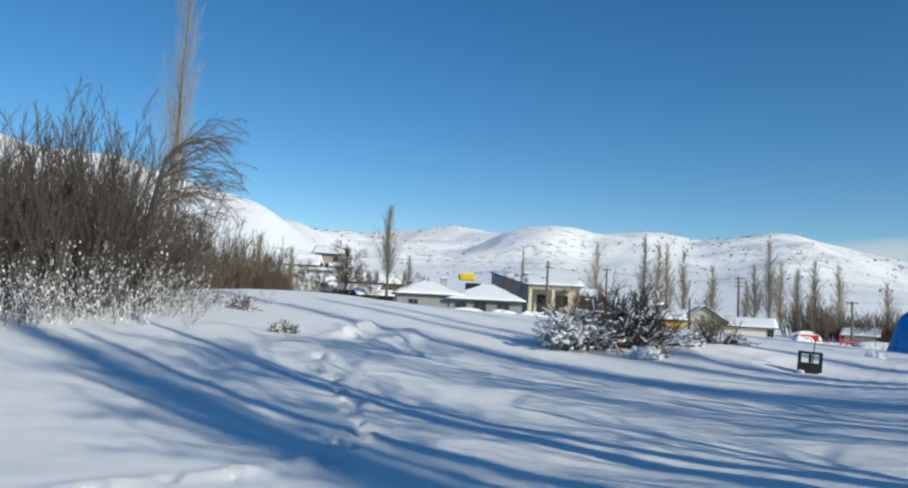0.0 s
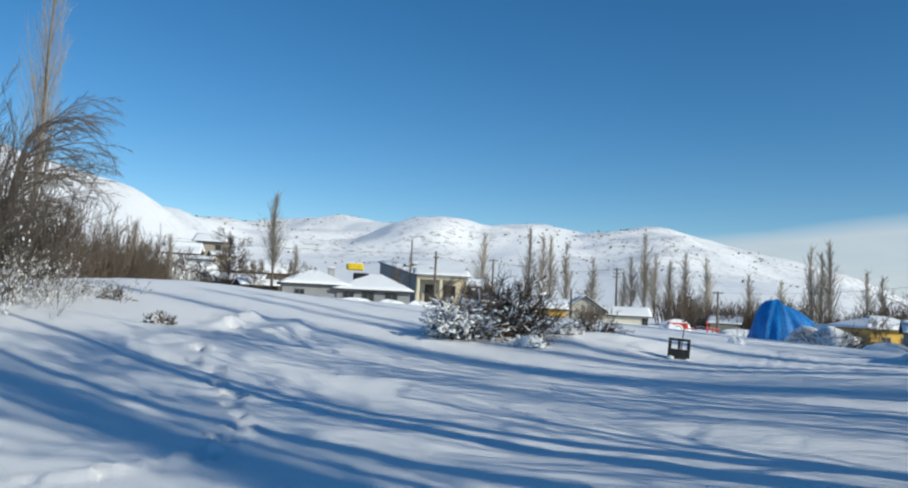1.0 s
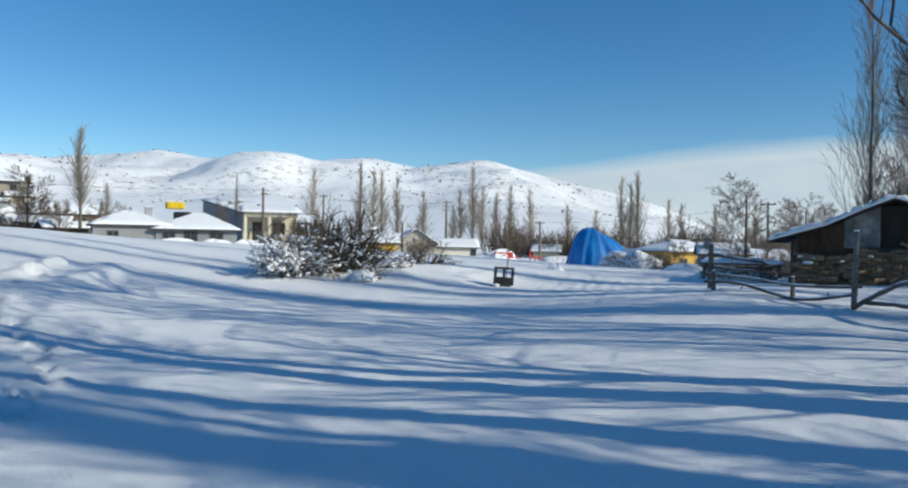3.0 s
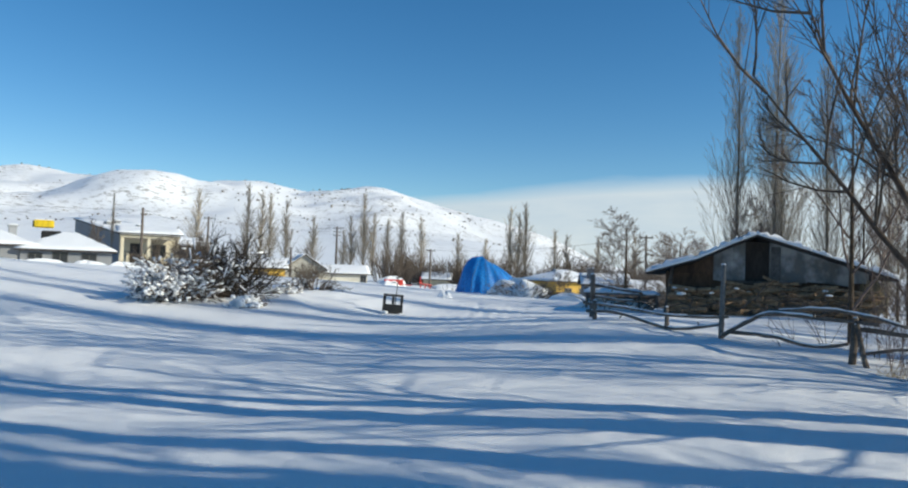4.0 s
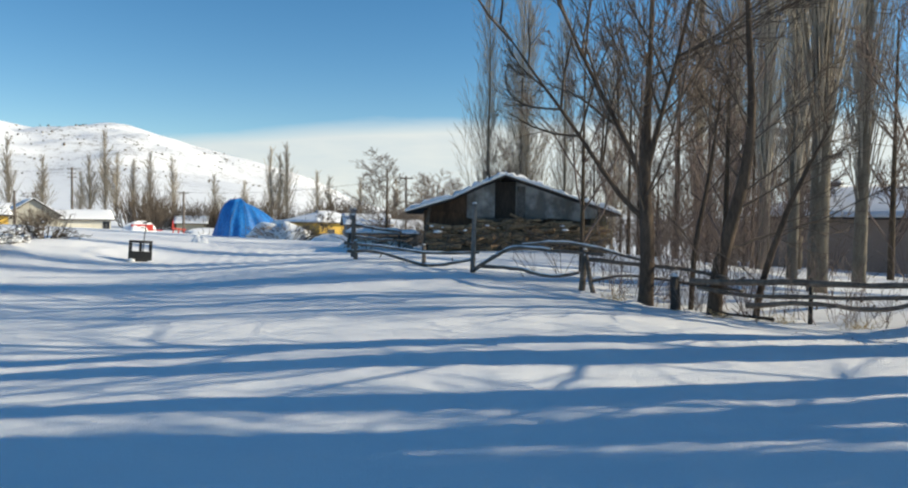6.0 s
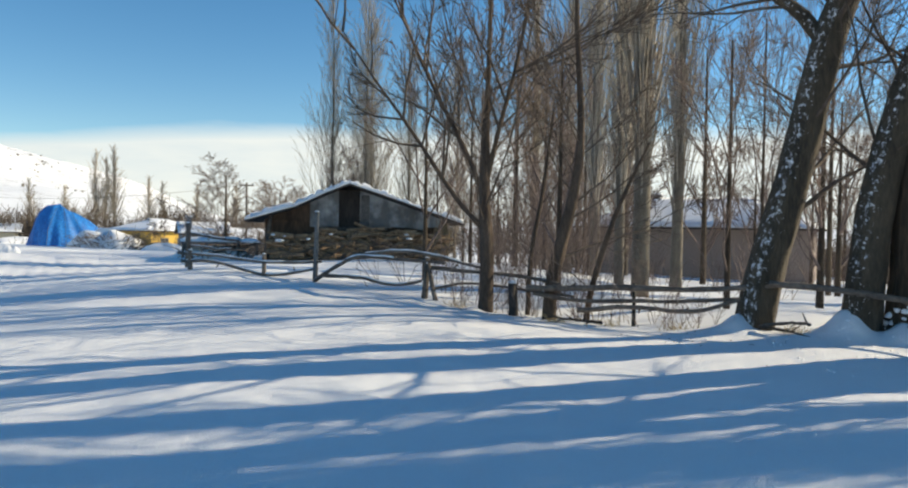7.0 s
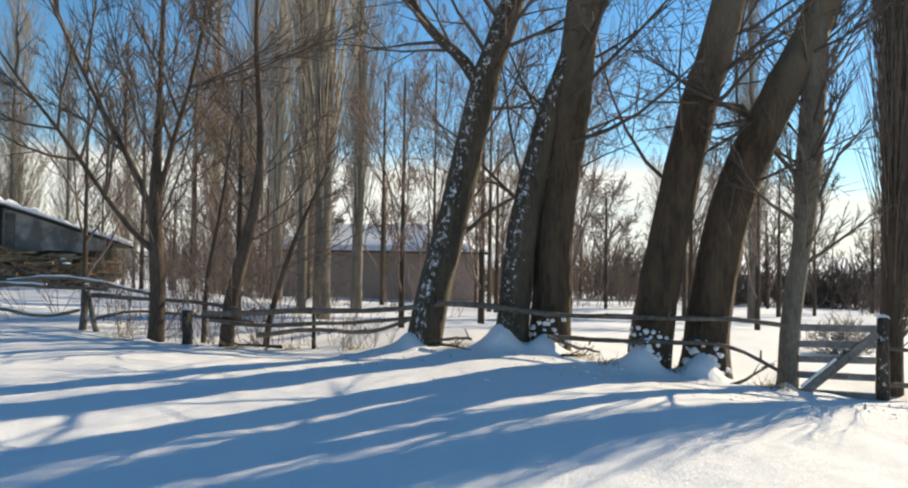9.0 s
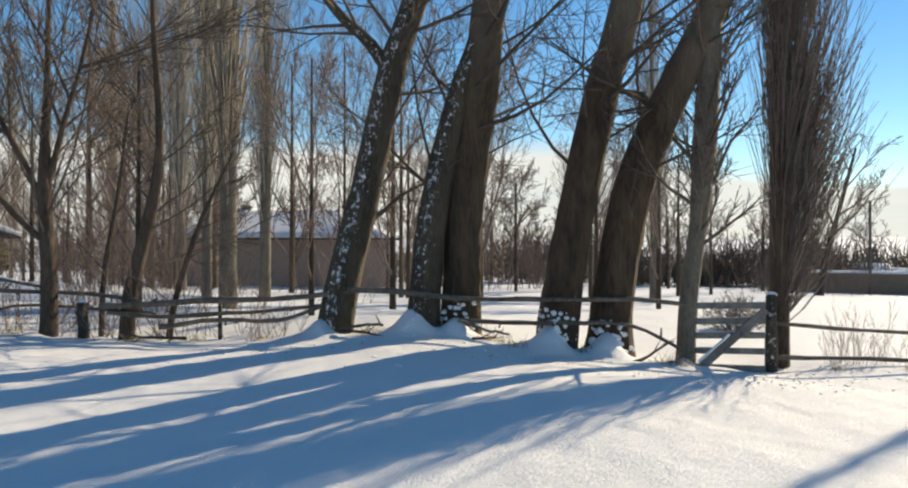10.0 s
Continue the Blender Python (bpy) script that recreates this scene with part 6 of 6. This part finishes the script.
def crate():
    """The sooty steel frame with two openings and a thin rod behind it."""
    x, y = 8.7, 18.1
    b = root("stove_door", pose(x, y, sz(x, y), -4, 3, aim(x, y)), "sooty steel frame with two square openings stuck in snow", "metal frame")
    w, h = 0.54, 0.52
    for s in ((-w / 2, w / 2, -0.1, 0.25), (-w / 2, w / 2, h - 0.06, h), (-w / 2, -w / 2 + 0.08, 0.254, h - 0.064), (w / 2 - 0.08, w / 2, 0.254, h - 0.064), (-0.035, 0.035, 0.254, h - 0.064)):
        part("bar", boxed(s[0], s[1], -0.05, 0.05, s[2], s[3], 0.008), BLACK_STEEL, b)
    part("shelf", boxed(-w / 2 + 0.01, w / 2 - 0.01, 0.054, 0.2, 0.14, 0.18, 0.005), BLACK_STEEL, b)
    t = Tubes()
    t.add([(0.05, 0.1, 0.0), (0.07, 0.1, 0.5), (0.1, 0.1, 0.98)], [0.014, 0.013, 0.012], 6)
    t.add([(0.02, 0.1, 0.96), (0.18, 0.1, 1.0)], [0.02, 0.02], 6)
    t.object("rod", BLACK_STEEL, b, "thin rusty rod")
    for i, (spot, size) in enumerate((((-0.2, -0.08, 0.02), 0.1), ((0.22, -0.06, 0.0), 0.08))):
        blobs([spot], [size], np.random.default_rng(1 + i), SNOW, b, "snow", 0.5)


crate()


def tipper():
    """Raised yellow tipper body behind the grey house."""
    x, y = 1.6, 70.5
    b = root("tipper_body", pose(x, y, lz(x, y), 0, 0, aim(x, y)), "yellow tipper body raised over a dark lorry chassis", "lorry")
    bm = boxed(-0.78, 0.72, -0.6, 0.6, 2.95, 3.55, 0.08)
    part("body", bm, YELLOW_STEEL, b, "bright yellow steel body")
    for q in (-0.5, -0.1, 0.3):
        part("rib", boxed(q - 0.04, q + 0.04, -0.64, -0.604, 3.0, 3.5), YELLOW_STEEL, b)
    part("end_plate", boxed(-0.86, -0.784, -0.5, 0.5, 2.98, 3.5, 0.01), BLACK_STEEL, b)
    bm = boxed(-0.2, 1.3, -0.5, 0.5, 1.0, 2.7, 0.1)
    part("cab", bm, BLACK_STEEL, b, "dark cab")
    part("chassis", boxed(-1.0, 1.6, -0.5, 0.5, 0.2, 0.98, 0.05), BLACK_STEEL, b)
    part("snow", boxed(-0.7, 0.65, -0.5, 0.5, 3.554, 3.62, 0.02), SNOW, b)


tipper()


def garden_wall(x, y, turn, ln, h):
    b = root("garden_wall", pose(x, y, lz(x, y) - 0.3, 0, 0, turn), "low dark dry-stone garden wall capped with snow", "wall", "garden walls")
    part("stones", boxed(-ln / 2, ln / 2, -0.2, 0.2, 0, h + 0.3, 0.04), MUD, b)
    slab([(-ln / 2, -0.22, h + 0.304), (ln / 2, -0.22, h + 0.304), (ln / 2, 0.22, h + 0.304), (-ln / 2, 0.22, h + 0.304)], 0.12, SNOW, b, "snow", "", 0.3, 5)


for q in ((-17.5, 78, 20, 7, 1.1), (-21.0, 84, 5, 8, 1.2), (-9.8, 74, 8, 6, 1.0), (-13.5, 96, 12, 7, 1.2), (-5.6, 67.2, 2, 4, 0.9), (-16.5, 104, 5, 8, 1.2), (-26, 95, 20, 8, 1.2), (13.6, 65, -8, 5, 0.9), (-9, 104, 5, 7, 1.2), (39.6, -23.3, -118, 6.5, 1.1)):
    garden_wall(*q)


# ---- poles and wires ----
def pole(x, y, top, r, label, arms=1, seed=0, mat=LOG):
    z0 = lz(x, y) - 0.3
    p = root("utility_pole", pose(x, y, z0, 0, 0, aim(x, y)), label, "utility pole", "utility poles")
    h = top - z0
    t = Tubes()
    t.add([(0, 0, 0), (0.01, 0, h * 0.5), (0, 0, h)], [r * 1.2, r, r * 0.8], 8)
    t.object("pole", mat, p)
    for i in range(arms):
        z = h - 0.25 - 0.55 * i
        part("cross_arm", boxed(-0.55, 0.55, -0.06, 0.06, z, z + 0.1, 0.01), mat, p)
        for q in (-0.45, 0.0, 0.45):
            part("insulator", boxed(q - 0.04, q + 0.04, -0.04, 0.04, z + 0.104, z + 0.24, 0.015), GALVANISED, p)


WOODEN = "dark wooden power pole in the village"
POLES = [(8.5, 65.5, 6.0, 0.12, 0), (19.5, 93, 7.3, 0.14, 1), (18.4, 57.1, 3.1, 0.09, 0), (39.8, 102.5, 7.6, 0.16, 3), (40.5, 74.8, 4.1, 0.13, 1), (42.2, 42.6, 4.95, 0.09, 1), (38.8, -22.7, 3.9, 0.08, 0)]
for i, (x, y, top, r, arms) in enumerate(POLES):
    pole(x, y, top, r, WOODEN, arms, i)


def wire(a, b, sag, r=0.012):
    line = [np.array(a) * (1 - u) + np.array(b) * u - np.array([0, 0, sag * 4 * u * (1 - u)]) for u in np.linspace(0, 1, 14)]
    t = Tubes()
    t.add(line, [r] * 14, 4)
    tagged(t.object("wire", BLACK_STEEL, None), "thin black power line between poles", "wire", "power lines")


wire((8.5, 65.5, 5.9), (19.5, 93, 7.2), 0.7)
wire((19.5, 93, 7.2), (39.8, 102.5, 7.4), 0.8)
wire((39.8, 102.5, 7.4), (40.5, 74.8, 4.0), 0.6)
wire((40.5, 74.8, 4.0), (42.2, 42.6, 4.8), 0.5)
wire((8.5, 65.5, 5.8), (-30, 80, 8.0), 0.8)


# ---- evergreens and far scrub ----
def conifer(h, w, seed, label):
    """Whorls of drooping needle sprays round a stem."""
    rng = np.random.default_rng(seed)
    c = root("conifer", pose(0, 0, 0), label, "conifer", "conifers")
    t, q = Tubes(), Tubes()
    t.add([(0, 0, -0.2), (0, 0, h)], [0.05 * w, 0.01], 6)
    for i in range(150):
        f = 0.05 + 0.93 * (i + rng.random()) / 150
        a = rng.uniform(0, 6.3)
        ln = w * 0.5 * (1 - f) ** 0.8 * rng.uniform(0.7, 1.15) + 0.05
        p = np.array([0, 0, f * h])
        for k in range(5):
            d = np.array([math.cos(a + rng.normal(0, 0.25)), math.sin(a + rng.normal(0, 0.25)), rng.uniform(-0.1, 0.45)])
            q.add([p, p + d * ln * rng.uniform(0.6, 1)], [0.05 * w * (1 - f) + 0.012, 0.006], 3, cap=False)
    t.object("trunk", BARK, c)
    tagged(q.object("needles", CONIFER, c), kind="stuff")
    return c


spruce = conifer(3.0, 1.6, 92, "dark conifer by the plastered house")
spread_out(spruce, [(40.6, -0.3, 40, 0.7, 0.95)])


def hill_scrub():
    rng = np.random.default_rng(95)
    pts, sizes = [], []
    while len(pts) < 800:
        az, r = rng.uniform(-24, 36), rng.uniform(330, 850)
        x, y = r * math.sin(radians(az)), r * math.cos(radians(az))
        if layered(np.array(x), np.array(y), 70, 3) > 0.35 or rng.random() < 0.06:
            pts.append((x, y, lz(x, y) + 0.5))
            sizes.append(rng.uniform(0.25, 0.85) * r / 500)
    tagged(blobs(pts, sizes, rng, BRUSH, None, "hill_scrub", 0.7), "dark scrub dotted over the snowy hillsides", "scrub", kind="stuff")


hill_scrub()


def tuft(x, y, h, seed):
    rng = np.random.default_rng(seed)
    g = root("grass_tuft", pose(x, y, sz(x, y) - 0.03), "tuft of dry straw-coloured grass at the foot of the trees", "grass", "dry grass tufts")
    t = Tubes()
    for i in range(46):
        p = (rng.normal(0, 0.07), rng.normal(0, 0.1), 0)
        t.add(sway(p, (rng.normal(0, 0.5), rng.normal(0, 0.6), 1), h * rng.uniform(0.4, 1.1), rng, 3, 0.15, -0.16), [0.004, 0.0035, 0.003, 0.0015], 3, cap=False)
    tagged(t.object("grass", STRAW, g), kind="stuff")


for q, (x, y, h) in enumerate(((10.35, -0.72, 0.26), (10.25, -0.95, 0.2), (10.3, 0.95, 0.18), (10.4, -3.15, 0.24), (10.3, -3.35, 0.18), (10.5, 3.4, 0.22), (10.45, 4.2, 0.22), (10.5, 5.9, 0.24), (10.45, -5.6, 0.16), (10.3, -6.6, 0.18), (10.35, -2.0, 0.16), (10.5, 2.4, 0.2))):
    tuft(x, y, h, 300 + q)


def fallen_branch(x, y, turn, length, seed):
    rng = np.random.default_rng(seed)
    b = root("fallen_branch", pose(x, y, sz(x, y) + 0.04, 0, 0, turn), "dark crooked branch lying on the snow by the fence", "branch", "fallen branches")
    line = sway((-length / 2, 0, 0), (1, 0.1, 0.08), length, rng, 6, 0.14, -0.02)
    t = Tubes()
    t.add(line, np.linspace(0.026, 0.008, 7), 7, 0.1, rng)
    t.object("stem", BARK, b)
    for i in range(5):
        t = Tubes()
        j = 1 + i
        t.add(sway(line[j], turned_off(line[j] - line[j - 1], 0.7, rng), length * rng.uniform(0.15, 0.35), rng, 3, 0.15, 0.0), [0.011, 0.009, 0.006, 0.003], 5)
        t.object("twig", BARK, b)


for q in ((10.25, -3.05, -70, 1.0), (10.2, 0.95, -100, 0.8), (10.3, -0.75, -60, 0.7), (10.45, 3.9, 80, 0.9)):
    fallen_branch(*q, 400 + int(q[2]))


def crumbs():
    """Crumbs of snow and bits of bark trodden loose before the gate."""
    rng = np.random.default_rng(97)
    for name, mat, count, sizes, label in (("snow_crumbs", SNOW, 420, (0.007, 0.024), "loose crumbs of snow before the gate"), ("bark_litter", BRUSH, 150, (0.004, 0.014), "bits of bark and twig on the snow")):
        pts = []
        for i in range(count):
            y = rng.uniform(-9.0, 3.0)
            x = 10.25 - abs(rng.normal(0, 0.8))
            pts.append((x, y, sz(x, y)))
        tagged(blobs(pts, rng.uniform(*sizes, count), rng, mat, None, name, 0.6), label, "litter", kind="stuff")


crumbs()
